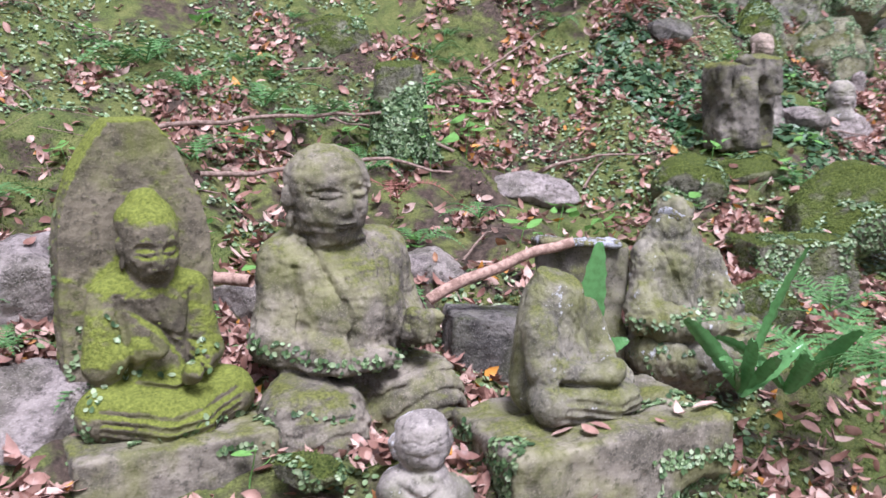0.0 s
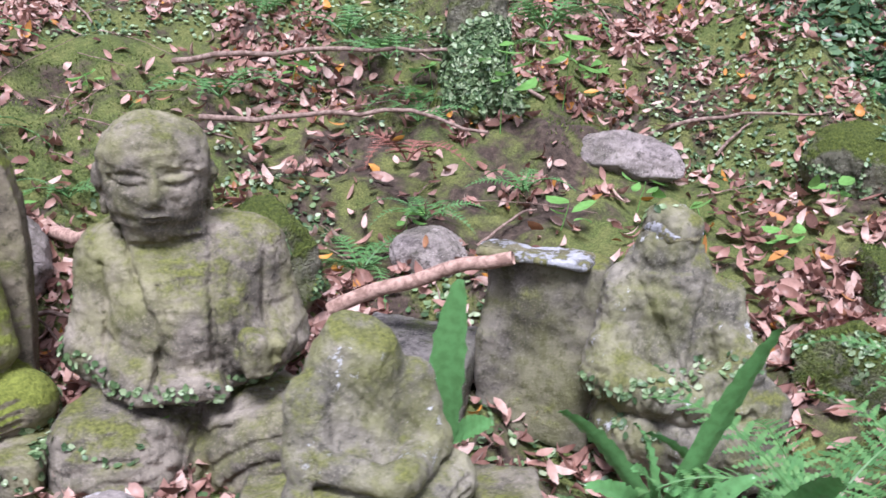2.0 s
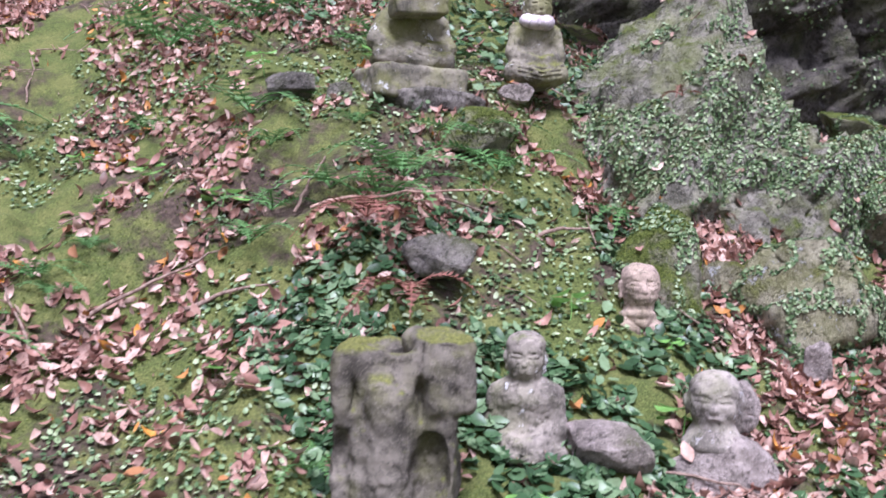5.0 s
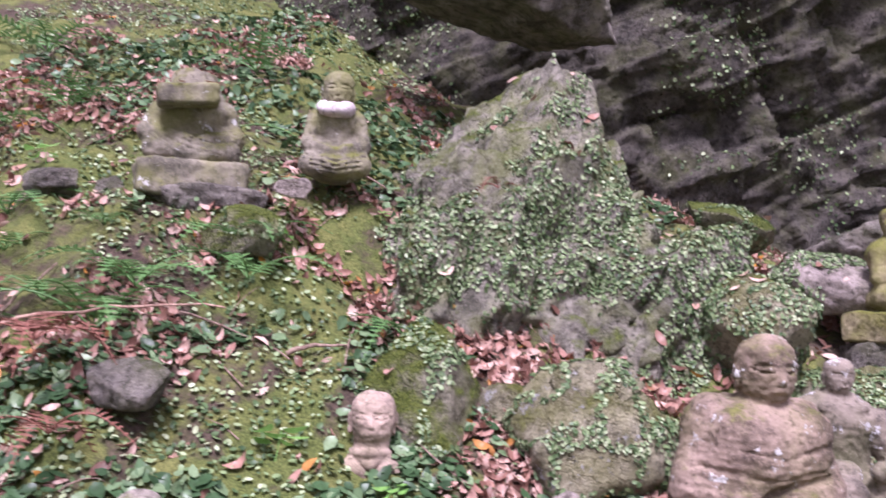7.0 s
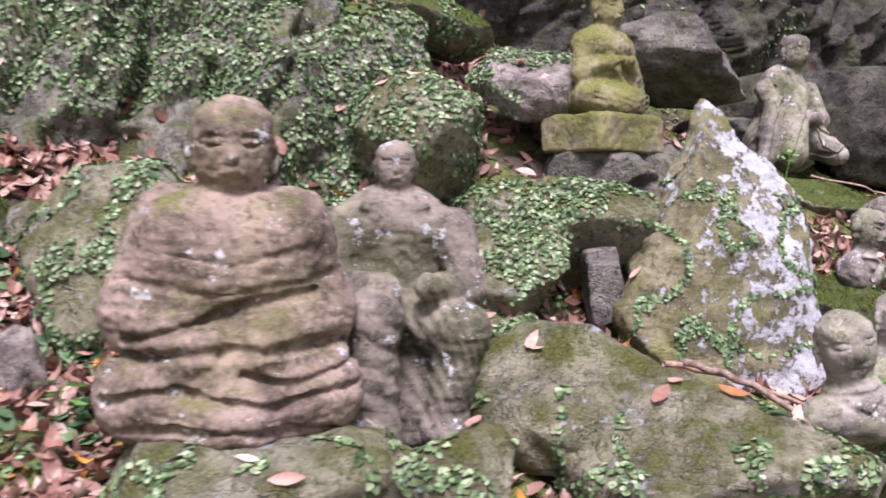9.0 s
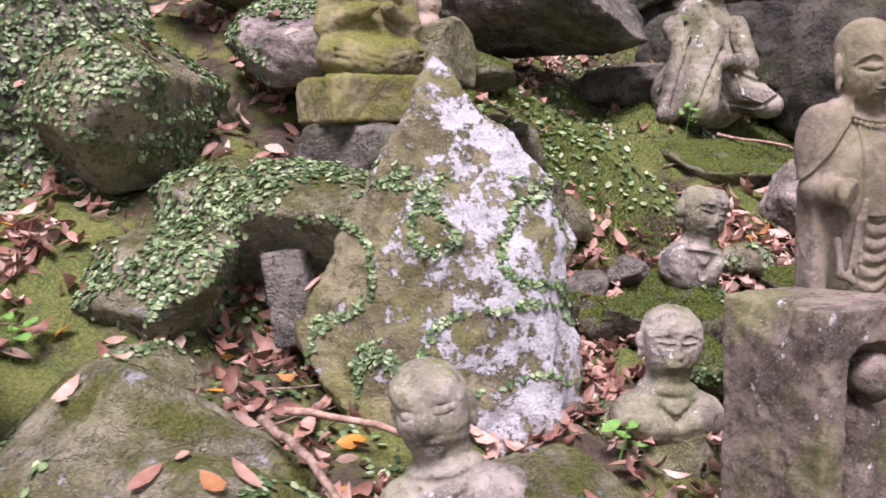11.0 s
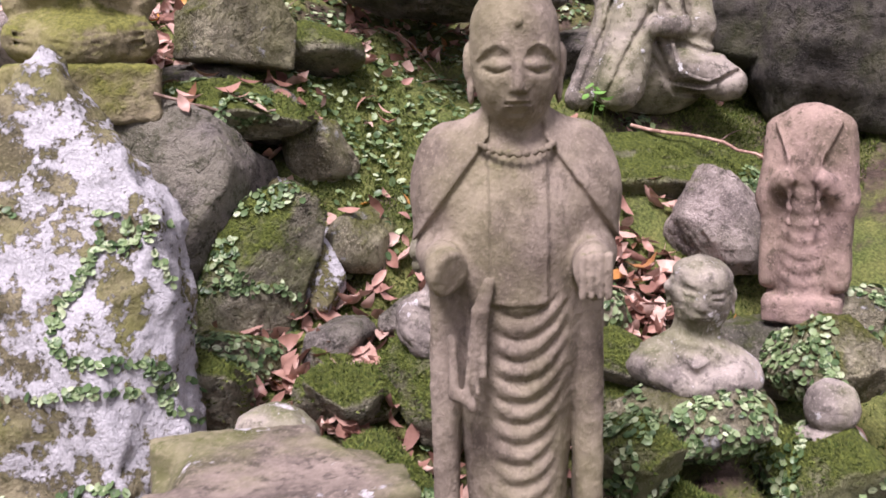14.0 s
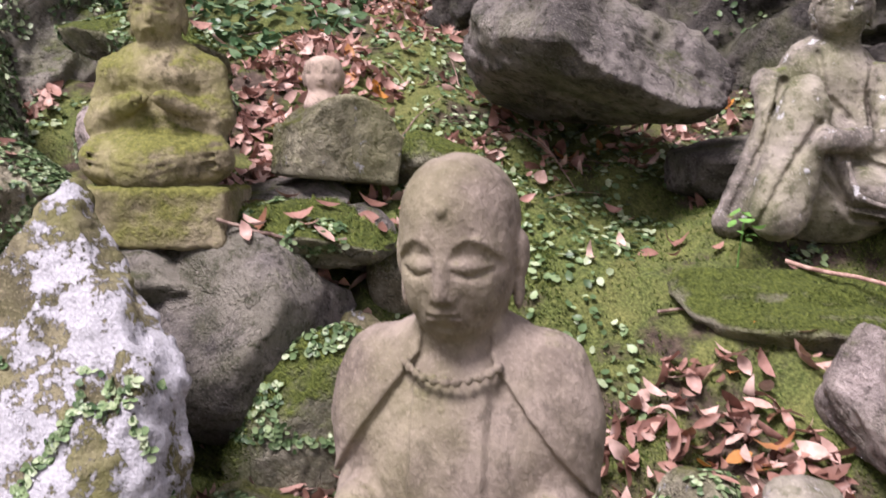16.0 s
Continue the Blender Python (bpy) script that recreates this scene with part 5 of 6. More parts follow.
def jizo_mesh():
    C = Carving((-0.17, -0.15, -0.04), (0.17, 0.12, 0.9), 0.0029)
    C.cap((0, 0.012, 0.03), (0, 0.012, 0.54), 0.066, 0.092, 0.02, flat=0.82)
    C.ell((0, 0.014, 0.59), (0.11, 0.06, 0.09), 0.04)
    C.ell((0, 0.0, 0.48), (0.098, 0.07, 0.16), 0.05)
    for s in (-1, 1):
        C.cap((s * 0.096, 0.012, 0.635), (s * 0.112, 0.0, 0.52), 0.034, 0.033, 0.02)
        C.cap((s * 0.112, 0.0, 0.515), (s * 0.1, -0.085, 0.51), 0.03, 0.027, 0.015)
        C.box((s * 0.108, 0.012, 0.32), (0.02, 0.042, 0.21), 0.018, 0.02)
        C.cap((s * 0.025, 0.01, 0.668), (s * 0.1, 0.004, 0.598), 0.026, 0.041, 0.03)
    ax = np.abs(C.X)
    cape = np.clip((C.Z - (0.668 - 1.15 * (ax - 0.03))) / 0.005, 0, 1) * np.clip((ax - 0.036) / 0.004, 0, 1) * np.clip((0.7 - C.Z) / 0.01, 0, 1)
    panel = np.clip((0.043 - ax) / 0.003, 0, 1) * np.clip((C.Z - 0.462) / 0.004, 0, 1) * np.clip((0.665 - C.Z) / 0.004, 0, 1) * np.clip((-0.03 - C.Y) / 0.02, 0, 1)
    C.f = C.f - (0.0075 * cape).astype(np.float32) - (0.006 * panel).astype(np.float32)
    # broken left wrist, closed right hand with fingers
    C.ell((-0.1, -0.105, 0.51), (0.03, 0.02, 0.03), 0.01)
    C.box((-0.1, -0.15, 0.51), (0.05, 0.03, 0.05), 0.003, 0.004, rot=(20, 0, 30), cut=True)
    C.ell((0.1, -0.1, 0.507), (0.024, 0.026, 0.034), 0.01)
    for i in range(4):
        C.cap((0.082 + 0.0115 * i, -0.122, 0.528), (0.082 + 0.0115 * i, -0.121, 0.482), 0.006, 0.005, 0.0025)
    for a, low in ((0.0, 0.34), (0.012, 0.36), (0.024, 0.38)):
        C.path([(-0.045 + a * 0.3, -0.086, 0.495), (-0.06 + a * 0.5, -0.088, 0.46), (-0.075 + a, -0.08, low + 0.02), (-0.068 + a * 0.7, -0.084, low)], 0.0052, 0.005)
    C.path([(-0.068, -0.084, 0.345), (-0.092, -0.074, 0.355), (-0.095, -0.062, 0.42)], 0.007, 0.008)
    mid = (np.clip((0.475 - C.Z) / 0.01, 0, 1) * np.clip((C.Z - 0.06) / 0.03, 0, 1) * np.clip((-0.03 - C.Y) / 0.02, 0, 1) * np.clip((0.06 - np.abs(C.X - 0.015)) / 0.025, 0, 1)).astype(np.float32)
    C.ripple(0.0085, 0.028, mid, bend=9.0)
    C.cap((0, 0.01, 0.63), (0, 0.004, 0.72), 0.044, 0.038, 0.008)
    for i in range(11):
        a = -1.1 + 0.22 * i
        C.ell((0.056 * math.sin(a), -0.026 - 0.043 * math.cos(a), 0.662 - 0.02 * math.cos(a)), (0.0055, 0.0055, 0.0055), 0.002)
    serene_face(C, (0, -0.012, 0.755), (0.0625, 0.071, 0.083), 0.95, True, 0.12, -0.15, -0.5, -0.67)
    C.ell((0, -0.077, 0.79), (0.0075, 0.008, 0.0068), 0.002)
    C.ell((0.0, -0.05, 0.0), (0.07, 0.06, 0.028), 0.02)
    C.box((0, 0, -0.02), (0.085, 0.085, 0.02), 0.01, 0.01)
    return C.mesh("figure", 0.0012, 71, 0.0012)


tall = statue(jizo_mesh(), ST_JIZO, 4.527, 7.292, 1.325, -49, "tall buff stone standing monk figure with closed eyes")
tall.scale = (0.885, 0.92, 1.046)
rock(4.50, 7.30, 1.18, (0.34, 0.3, 0.26), 711, RK_MOSS, "mossy stone under the tall standing figure", planes=9, flat_top=True)

C = Carving((-0.16, -0.15, -0.02), (0.17, 0.15, 0.54), 0.0045)
C.box((0, 0, 0.25), (0.13, 0.11, 0.26), 0.004, 0.006)
C.box((0.005, -0.12, 0.25), (0.082, 0.07, 0.2), 0.04, 0.006, cut=True)
C.ell((0.01, -0.08, 0.385), (0.037, 0.04, 0.044), 0.008)
C.cap((0.01, -0.06, 0.31), (0.01, -0.06, 0.1), 0.034, 0.04, 0.012)
C.path([(-0.02, -0.122, 0.375), (0.03, -0.122, 0.375)], 0.004, 0.004, cut=True)
C.box((0.12, 0.06, 0.52), (0.05, 0.09, 0.045), 0.01, 0.01, rot=(0, 12, 20), cut=True)
C.box((-0.13, 0.02, 0.5), (0.03, 0.05, 0.03), 0.01, 0.02, rot=(15, 30, 0), cut=True)
for i in range(6):
    C.path([(-0.133, -0.02 + 0.004 * (i % 2), 0.4 - 0.045 * i), (-0.133, 0.02 - 0.006 * (i % 3), 0.39 - 0.045 * i)], 0.004, 0.004, cut=True)
statue(C.mesh("stele", 0.0022, 72, 0.003), stone("stone_stele_worn", (0.07, 0.054, 0.047), (0.19, 0.15, 0.128), moss=0.22, lichen=0.36, lichen_col=(0.5, 0.47, 0.48), top=0.0, film=0.35),
       4.515, 6.90, 1.19, -34, "square weathered stone pillar with a figure in a niche", name="stone_stele")

C = Carving((-0.14, -0.12, -0.01), (0.14, 0.12, 0.48), 0.0055)
C.cap((0, 0, 0.04), (0, 0, 0.3), 0.066, 0.08, 0.02, flat=0.8)
C.ell((0, 0, 0.36), (0.085, 0.058, 0.08), 0.04)
for sg in (-1, 1):
    C.cap((sg * 0.07, 0, 0.38), (sg * 0.082, -0.02, 0.25), 0.03, 0.032, 0.02)
    C.cap((sg * 0.082, -0.02, 0.25), (sg * 0.04, -0.075, 0.29), 0.028, 0.022, 0.015)
    C.box((sg * 0.08, 0, 0.17), (0.02, 0.042, 0.11), 0.018, 0.02)
    C.path([(sg * 0.07, -0.04, 0.4), (sg * 0.035, -0.07, 0.33), (sg * 0.03, -0.075, 0.2)], 0.006, 0.008)
C.ripple(0.005, 0.03, (np.clip((-0.01 - C.Y) / 0.02, 0, 1) * np.clip((0.055 - np.abs(C.X)) / 0.02, 0, 1) * np.clip((0.3 - C.Z) / 0.02, 0, 1)).astype(np.float32), bend=8.0)
C.box((0, 0, 0.5), (0.05, 0.1, 0.055), 0.01, 0.02, cut=True)
C.box((0, 0, 0.02), (0.09, 0.065, 0.03), 0.012, 0.01)
red = statue(C.mesh("figure", 0.0016, 73, 0.003), ST_RED, 4.54, 8.24, 1.60, -76, "headless reddish stone standing figure in draped robes")
red.scale = (0.86, 0.9, 1.0)
rock(4.50, 8.24, 1.52, (0.3, 0.26, 0.2), 731, RK_GREY, "rough stone under the red figure", planes=9, flat_top=True)

for ob in STATUES:
    if "bust" in ob["label"]:
        ob["group"] = "small stone busts"


# ---- loose leaves, creeper, moss ----
def leaf_cloud(name, pts, nrm, size, ratio=0.45, curl=0.25, fold=0.3, tilt=0.5, seed=1, lift=0.004):
    """Many small leaves in one mesh: each a folded, curled lens of ten triangles lying near its surface."""
    rng = np.random.default_rng(seed)
    n = len(pts)
    size = np.broadcast_to(size, (n,)).astype(float)
    nrm = nrm + tilt * rng.normal(size=(n, 3)) * 0.5
    nrm /= np.linalg.norm(nrm, axis=1)[:, None]
    t = np.cross(nrm, rng.normal(size=(n, 3)))
    t /= np.linalg.norm(t, axis=1)[:, None] + 1e-9
    b = np.cross(nrm, t)
    ratio = ratio * rng.uniform(0.75, 1.25, n)
    curl = curl * rng.normal(0.6, 0.8, n)
    fold = fold * rng.uniform(0.2, 1.2, n)
    us = np.array([0, 0.22, 0.22, 0.22, 0.5, 0.5, 0.5, 0.78, 0.78, 0.78, 1.0])
    vs = np.array([0, -0.36, 0, 0.36, -0.5, 0, 0.5, -0.34, 0, 0.34, 0])
    u = (us - 0.5)[None, :] * size[:, None]
    v = vs[None, :] * (size * ratio)[:, None]
    w = np.abs(vs)[None, :] * (size * ratio * fold)[:, None] + ((us - 0.5) ** 2 * 2)[None, :] * (size * curl)[:, None] + lift
    co = pts[:, None, :] + u[..., None] * t[:, None] + v[..., None] * b[:, None] + w[..., None] * nrm[:, None]
    tri = np.array([(0, 2, 1), (0, 3, 2), (1, 2, 5), (1, 5, 4), (2, 3, 6), (2, 6, 5), (4, 5, 8), (4, 8, 7), (5, 6, 9), (5, 9, 8), (7, 8, 10), (8, 9, 10)])
    faces = (tri[None] + 11 * np.arange(n)[:, None, None]).reshape(-1, 3)
    return mesh_from(name, co.reshape(-1, 3), faces)


def round_cloud(name, pts, nrm, size, tilt=0.6, seed=1, lift=0.006, point=0.15):
    """Many small roundish leaves of six triangles each."""
    rng = np.random.default_rng(seed)
    n = len(pts)
    size = np.broadcast_to(size, (n,)).astype(float)
    nrm = nrm + tilt * rng.normal(size=(n, 3)) * 0.5 + np.array([0, 0, 0.35])
    nrm /= np.linalg.norm(nrm, axis=1)[:, None]
    t = np.cross(nrm, rng.normal(size=(n, 3)))
    t /= np.linalg.norm(t, axis=1)[:, None] + 1e-9
    b = np.cross(nrm, t)
    ang = np.arange(6) * math.pi / 3
    us, vs = np.cos(ang) * 0.55, np.sin(ang) * 0.45
    us[0] += point
    u, v = us[None] * size[:, None], vs[None] * size[:, None]
    co = pts[:, None] + u[..., None] * t[:, None] + v[..., None] * b[:, None] + lift * nrm[:, None]
    mid = pts[:, None] + (lift + 0.1 * size)[:, None, None] * nrm[:, None] * np.array([1.0])
    co = np.concatenate([co, pts[:, None] + (lift - 0.12 * size)[:, None, None] * nrm[:, None]], 1)
    tri = np.array([(6, i, (i + 1) % 6) for i in range(6)])
    faces = (tri[None] + 7 * np.arange(n)[:, None, None]).reshape(-1, 3)
    return mesh_from(name, co.reshape(-1, 3), faces)


def blade_cloud(name, pts, nrm, size, seed=1, spread=0.8):
    rng = np.random.default_rng(seed)
    n = len(pts)
    up = nrm + spread * rng.normal(size=(n, 3)) * 0.6
    up /= np.linalg.norm(up, axis=1)[:, None]
    side = np.cross(up, rng.normal(size=(n, 3)))
    side /= np.linalg.norm(side, axis=1)[:, None] + 1e-9
    size = np.broadcast_to(size, (n,))[:, None]
    co = np.stack([pts - side * size * 0.16, pts + side * size * 0.16, pts + up * size], 1)
    return mesh_from(name, co.reshape(-1, 3), np.arange(3 * n).reshape(-1, 3), smooth=False)


def on_ground(n, s0, s1, d0, d1, seed, mask=None, up=0.0):
    rng = np.random.default_rng(seed)
    s, d = rng.uniform(s0, s1, n), rng.uniform(d0, d1, n)
    if mask is not None:
        keep = mask(s, d, rng)
        s, d = s[keep], d[keep]
    z = height_sd(s, d)
    e = 0.03
    gs_, gd_ = (height_sd(s + e, d) - z) / e, (height_sd(s, d + e) - z) / e
    x, y = to_xy(s, d)
    nx, ny = -(gs_ * AX - gd_ * AY), -(gs_ * AY + gd_ * AX)
    nrm = np.stack([nx, ny, np.ones_like(nx)], -1)
    nrm /= np.linalg.norm(nrm, axis=1)[:, None]
    return np.stack([x, y, z + up], -1), nrm


def on_things(obs, n, seed, mask=None):
    """Random places on the surfaces of things, by area."""
    rng = np.random.default_rng(seed)
    P0, N0, A0 = [], [], []
    for ob in obs:
        me = ob.data
        me.calc_loop_triangles()
        k = len(me.loop_triangles)
        tri = np.empty(k * 3, np.int32)
        me.loop_triangles.foreach_get("vertices", tri)
        co = np.empty(len(me.vertices) * 3, np.float32)
        me.vertices.foreach_get("co", co)
        m = np.array(ob.matrix_basis)
        co = co.reshape(-1, 3) @ m[:3, :3].T + m[:3, 3]
        q = co[tri.reshape(-1, 3)]
        c = np.cross(q[:, 1] - q[:, 0], q[:, 2] - q[:, 0])
        P0.append(q), N0.append(c), A0.append(np.linalg.norm(c, axis=1))
    Q, N, A = np.concatenate(P0), np.concatenate(N0), np.concatenate(A0)
    pick = rng.choice(len(A), n, p=A / A.sum())
    a, b = rng.random(n), rng.random(n)
    flip = a + b > 1
    a[flip], b[flip] = 1 - a[flip], 1 - b[flip]
    p = Q[pick, 0] + a[:, None] * (Q[pick, 1] - Q[pick, 0]) + b[:, None] * (Q[pick, 2] - Q[pick, 0])
    nr = N[pick] / (A[pick][:, None] + 1e-12)
    if mask is not None:
        keep = mask(p, nr, rng)
        p, nr = p[keep], nr[keep]
    return p, nr


def sd3(s, d):
    return np.stack([s, d, 0 * s], -1)


def litter_mask(s, d, rng):
    v = fbm(sd3(s, d), 1.6, 3, 40) + 0.5 * fbm(sd3(s, d), 6, 2, 44)
    return rng.random(len(s)) < np.clip((v - 0.1) * 4.0, 0.03, 1) * np.clip(1.3 - d / 9, 0.3, 1) * np.where((s > 8.2) & (d > 1.1), 0.3, 1.0)


def stuff(name, me, material, label, category):
    return thing(name, me, material, label=label, category=category, kind="stuff")


rng = np.random.default_rng(7)
p, n = on_ground(150000, -0.5, 11, 0.35, 5.5, 101, litter_mask)
stuff("dead_leaves", leaf_cloud("leaves", p, n, rng.uniform(0.025, 0.078, len(p)), 0.45, 0.6, 0.6, 1.5, 102, 0.012), DEAD, "brown and pinkish dead leaves lying on the bank", "dead leaves")
p, n = on_ground(26000, 1.0, 6.4, 1.9, 5.2, 106, lambda s, d, r: fbm(sd3(s, d), 2.4, 3, 47) > 0.22)
stuff("upper_litter", leaf_cloud("leaves", p, n, rng.uniform(0.03, 0.075, len(p)), 0.45, 0.6, 0.6, 1.5, 107, 0.012), DEAD, "drifts of dead leaves on the upper bank", "dead leaves")
# heaps in the hollows among the rocks
heaps = [(1.05, 2.25, 0.35, 220), (1.35, 2.7, 0.4, 240), (1.45, 3.3, 0.4, 200), (0.55, 1.8, 0.35, 160), (3.98, 7.50, 0.32, 260), (4.05, 7.02, 0.3, 240), (4.10, 7.72, 0.3, 110), (4.28, 7.95, 0.28, 260), (4.25, 8.45, 0.3, 120), (4.18, 8.08, 0.22, 200), (3.42, 6.62, 0.3, 200), (3.25, 7.10, 0.3, 140), (2.55, 5.70, 0.3, 260), (2.45, 6.05, 0.3, 200),
         (3.6, 5.95, 0.3, 200), (0.05, 2.9, 0.35, 200), (0.0, 2.0, 0.4, 260), (-0.55, 2.3, 0.3, 160), (0.5, 2.6, 0.3, 160), (0.9, 3.4, 0.5, 260), (1.1, 3.9, 0.5, 260), (0.5, 4.6, 0.6, 300), (-0.8, 3.4, 0.7, 300), (3.2, 7.95, 0.35, 60), (3.38, 7.62, 0.3, 140), (1.75, 6.25, 0.25, 120), (2.75, 6.6, 0.3, 160)]
hs, hd, hz = [], [], []
for hx, hy, r, k in heaps:
    a, q = rng.uniform(0, 2 * math.pi, k), r * np.sqrt(rng.random(k))
    s, d = to_sd(hx + q * np.cos(a), hy + q * np.sin(a))
    hs.append(s), hd.append(d), hz.append(0.05 * (1 - q / r) * rng.random(k))
s, d, up = (np.concatenate(v) for v in (hs, hd, hz))
x, y = to_xy(s, d)
p = np.stack([x, y, height_sd(s, d) + up + 0.01], -1)
stuff("leaf_heap", leaf_cloud("leaves", p, np.tile([0.0, 0.0, 1.0], (len(p), 1)), rng.uniform(0.036, 0.08, len(p)), 0.42, 0.5, 0.5, 1.3, 103, 0.012), DEAD, "heaps of curled dead leaves between the stones", "dead leaves")
p, n = on_things(ROCKS, 2600, 104, lambda p, nr, r: (nr[:, 2] > 0.55) & (fbm(p, 3, 2, 61) > 0.15))
stuff("leaves_on_rocks", leaf_cloud("leaves", p, n, rng.uniform(0.04, 0.08, len(p)), 0.42, 0.3, 0.4, 0.4, 105, 0.006), DEAD, "dead leaves lying on the rocks", "dead leaves")

# ground creeper in patches
p, n = on_ground(130000, 0.0, 10.5, 0.5, 6, 111, lambda s, d, r: fbm(sd3(s, d), 1.3, 3, 70) + 0.5 * fbm(sd3(s, d), 5, 2, 71) + 0.25 * (r.random(len(s)) - 0.5) > 0.1)
stuff("ground_creeper", round_cloud("creeper", p, n, np.random.default_rng(3).uniform(0.01, 0.022, len(p)), 0.9, 112, 0.012), IVY, "patches of small-leaved creeper on the bank", "creeper")
p, n = on_ground(6500, 4.4, 6.4, 1.05, 2.6, 113, lambda s, d, r: fbm(sd3(s, d), 2.2, 2, 75) + 0.5 * (r.random(len(s)) - 0.5) > 0.12)
stuff("ivy_patch", round_cloud("ivy", p, n, np.random.default_rng(4).uniform(0.022, 0.05, len(p)), 0.9, 114, 0.025, 0.3), IVY_DARK, "dark glossy ivy trailing over the slope", "ivy")
p, n = on_ground(9000, 4.4, 8.0, 3.0, 5.6, 123, lambda s, d, r: fbm(sd3(s, d), 1.1, 3, 77) + 0.4 * (r.random(len(s)) - 0.5) > 0.05)
stuff("ivy_upper", round_cloud("ivy", p, n, np.random.default_rng(14).uniform(0.02, 0.05, len(p)), 1.2, 124, 0.04, 0.3), IVY_DARK, "dark ivy on the upper bank", "ivy")
p, n = on_things([stump], 5000, 125, lambda p, nr, r: fbm(p, 5, 2, 78) > -0.1)
stuff("creeper_on_stump", round_cloud("creeper", p, n, np.random.default_rng(15).uniform(0.014, 0.028, len(p)), 0.8, 126, 0.008), IVY, "creeper covering the old stump", "creeper")
p, n = on_things(MASS, 115000, 115, lambda p, nr, r: (fbm(p, 2.6, 3, 80) + 0.6 * fbm(p, 9, 2, 81) + 0.3 * (r.random(len(p)) - 0.5) > 0.0))
stuff("rock_creeper", round_cloud("creeper", p, n, np.random.default_rng(5).uniform(0.008, 0.018, len(p)), 0.8, 116, 0.008), IVY, "small-leaved creeper covering the great rock", "creeper")


def thread_mask(freq, seed, width):
    return lambda p, nr, r: (np.abs(fbm(p, freq, 1, seed)) < width) & (fbm(p, 3.0, 2, seed + 3) > 0.0)


p, n = on_things([lich], 40000, 117, lambda p, nr, r: ((np.abs(fbm(p, 6.5, 1, 90)) < 0.055) | (np.abs(fbm(p, 5.0, 1, 97)) < 0.045)) & (p[:, 2] < 2.0 + 0.3 * fbm(p, 3, 2, 92)) & (r.random(len(p)) < 0.5) & (nr[:, 1] < 0.3))
stuff("creeper_on_stone", round_cloud("creeper", p, n, np.random.default_rng(6).uniform(0.009, 0.016, len(p)), 0.5, 118, 0.004), IVY, "trails of round-leaved creeper on the lichened rock", "creeper")
spots = [o for o in ROCKS if o.data.materials[0] in (RK_SPOT, RK_MOSS) or o.name.startswith("pedestal")]
p, n = on_things(spots, 150000, 119, lambda p, nr, r: (fbm(p, 3.2, 3, 95) > -0.09) & (np.abs(fbm(p, 8, 1, 96)) < 0.2))
stuff("creeper_on_rocks", round_cloud("creeper", p, n, np.random.default_rng(8).uniform(0.008, 0.017, len(p)), 0.6, 120, 0.005), IVY, "creeper trails over mossy rocks", "creeper")
p, n = on_things(BOULDERS, 26000, 141, lambda p, nr, r: (fbm(p, 6.0, 2, 171) + 0.5 * (r.random(len(p)) - 0.5) > 0.2) & (nr[:, 2] > -0.4))
stuff("creeper_on_boulders", round_cloud("creeper", p, n, np.random.default_rng(18).uniform(0.009, 0.016, len(p)), 0.6, 142, 0.006), IVY, "creeper trails over the boulders beside the lichened stone", "creeper")
p, n = on_things([monk, nimbus, worn], 14000, 121, lambda p, nr, r: thread_mask(7.5, 130, 0.07)(p, nr, r) | ((np.abs(p[:, 2] - 0.845 - 0.03 * np.sin(9 * p[:, 0])) < 0.022) & (nr[:, 1] < -0.2) & (p[:, 0] > -0.55)))
band = np.abs(p[:, 2] - 0.80) < 0.5
stuff("creeper_on_statues", round_cloud("creeper", p[band], n[band], np.random.default_rng(9).uniform(0.009, 0.017, band.sum()), 0.5, 122, 0.004), IVY, "creeper trails clinging to the stone figures", "creeper")
p, n = on_things([cliff], 60000, 143, lambda p, nr, r: (fbm(p, 1.6, 3, 175) + 0.4 * (r.random(len(p)) - 0.5) > 0.22) & (p[:, 2] < 4.6))
stuff("creeper_on_cliff", round_cloud("creeper", p, n, np.random.default_rng(19).uniform(0.012, 0.024, len(p)), 0.7, 144, 0.008), IVY, "sparse creeper on the dark cliff face", "creeper")

# moss shoots, thick where the camera passes near
p, n = on_ground(170000, 0.5, 10, 0.6, 3.4, 131, lambda s, d, r: fbm(sd3(s, d), 1.7, 3, 140) + 0.3 * fbm(sd3(s, d), 7, 2, 141) > -0.05)
stuff("moss", blade_cloud("moss", p, n, np.random.default_rng(10).uniform(0.007, 0.017, len(p)), 132), MOSS_TUFT, "green moss over the bank", "moss")
mossy = [o for o in ROCKS if o.data.materials[0] == RK_MOSS]
p, n = on_things(mossy, 150000, 133, lambda p, nr, r: (nr[:, 2] > -0.1) & (fbm(p, 5, 3, 145) > -0.15))
stuff("moss_on_rocks", blade_cloud("moss", p, n, np.random.default_rng(11).uniform(0.005, 0.013, len(p)), 134), MOSS_TUFT, "green moss on the rocks", "moss")
p, n = on_ground(170000, 8.3, 9.9, 0.7, 2.5, 137, lambda s, d, r: fbm(sd3(s, d), 2.6, 3, 143) > -0.1)
stuff("moss_carpet", blade_cloud("moss", p, n, np.random.default_rng(16).uniform(0.006, 0.014, len(p)), 138), MOSS_TUFT, "thick bright moss on the slope below the cliff", "moss")
p, n = on_things([MOUND], 90000, 135)
stuff("moss_mound", blade_cloud("moss", p, n, np.random.default_rng(12).uniform(0.006, 0.015, len(p)), 136), MOSS_TUFT, "thick feathery moss on the mound", "moss")


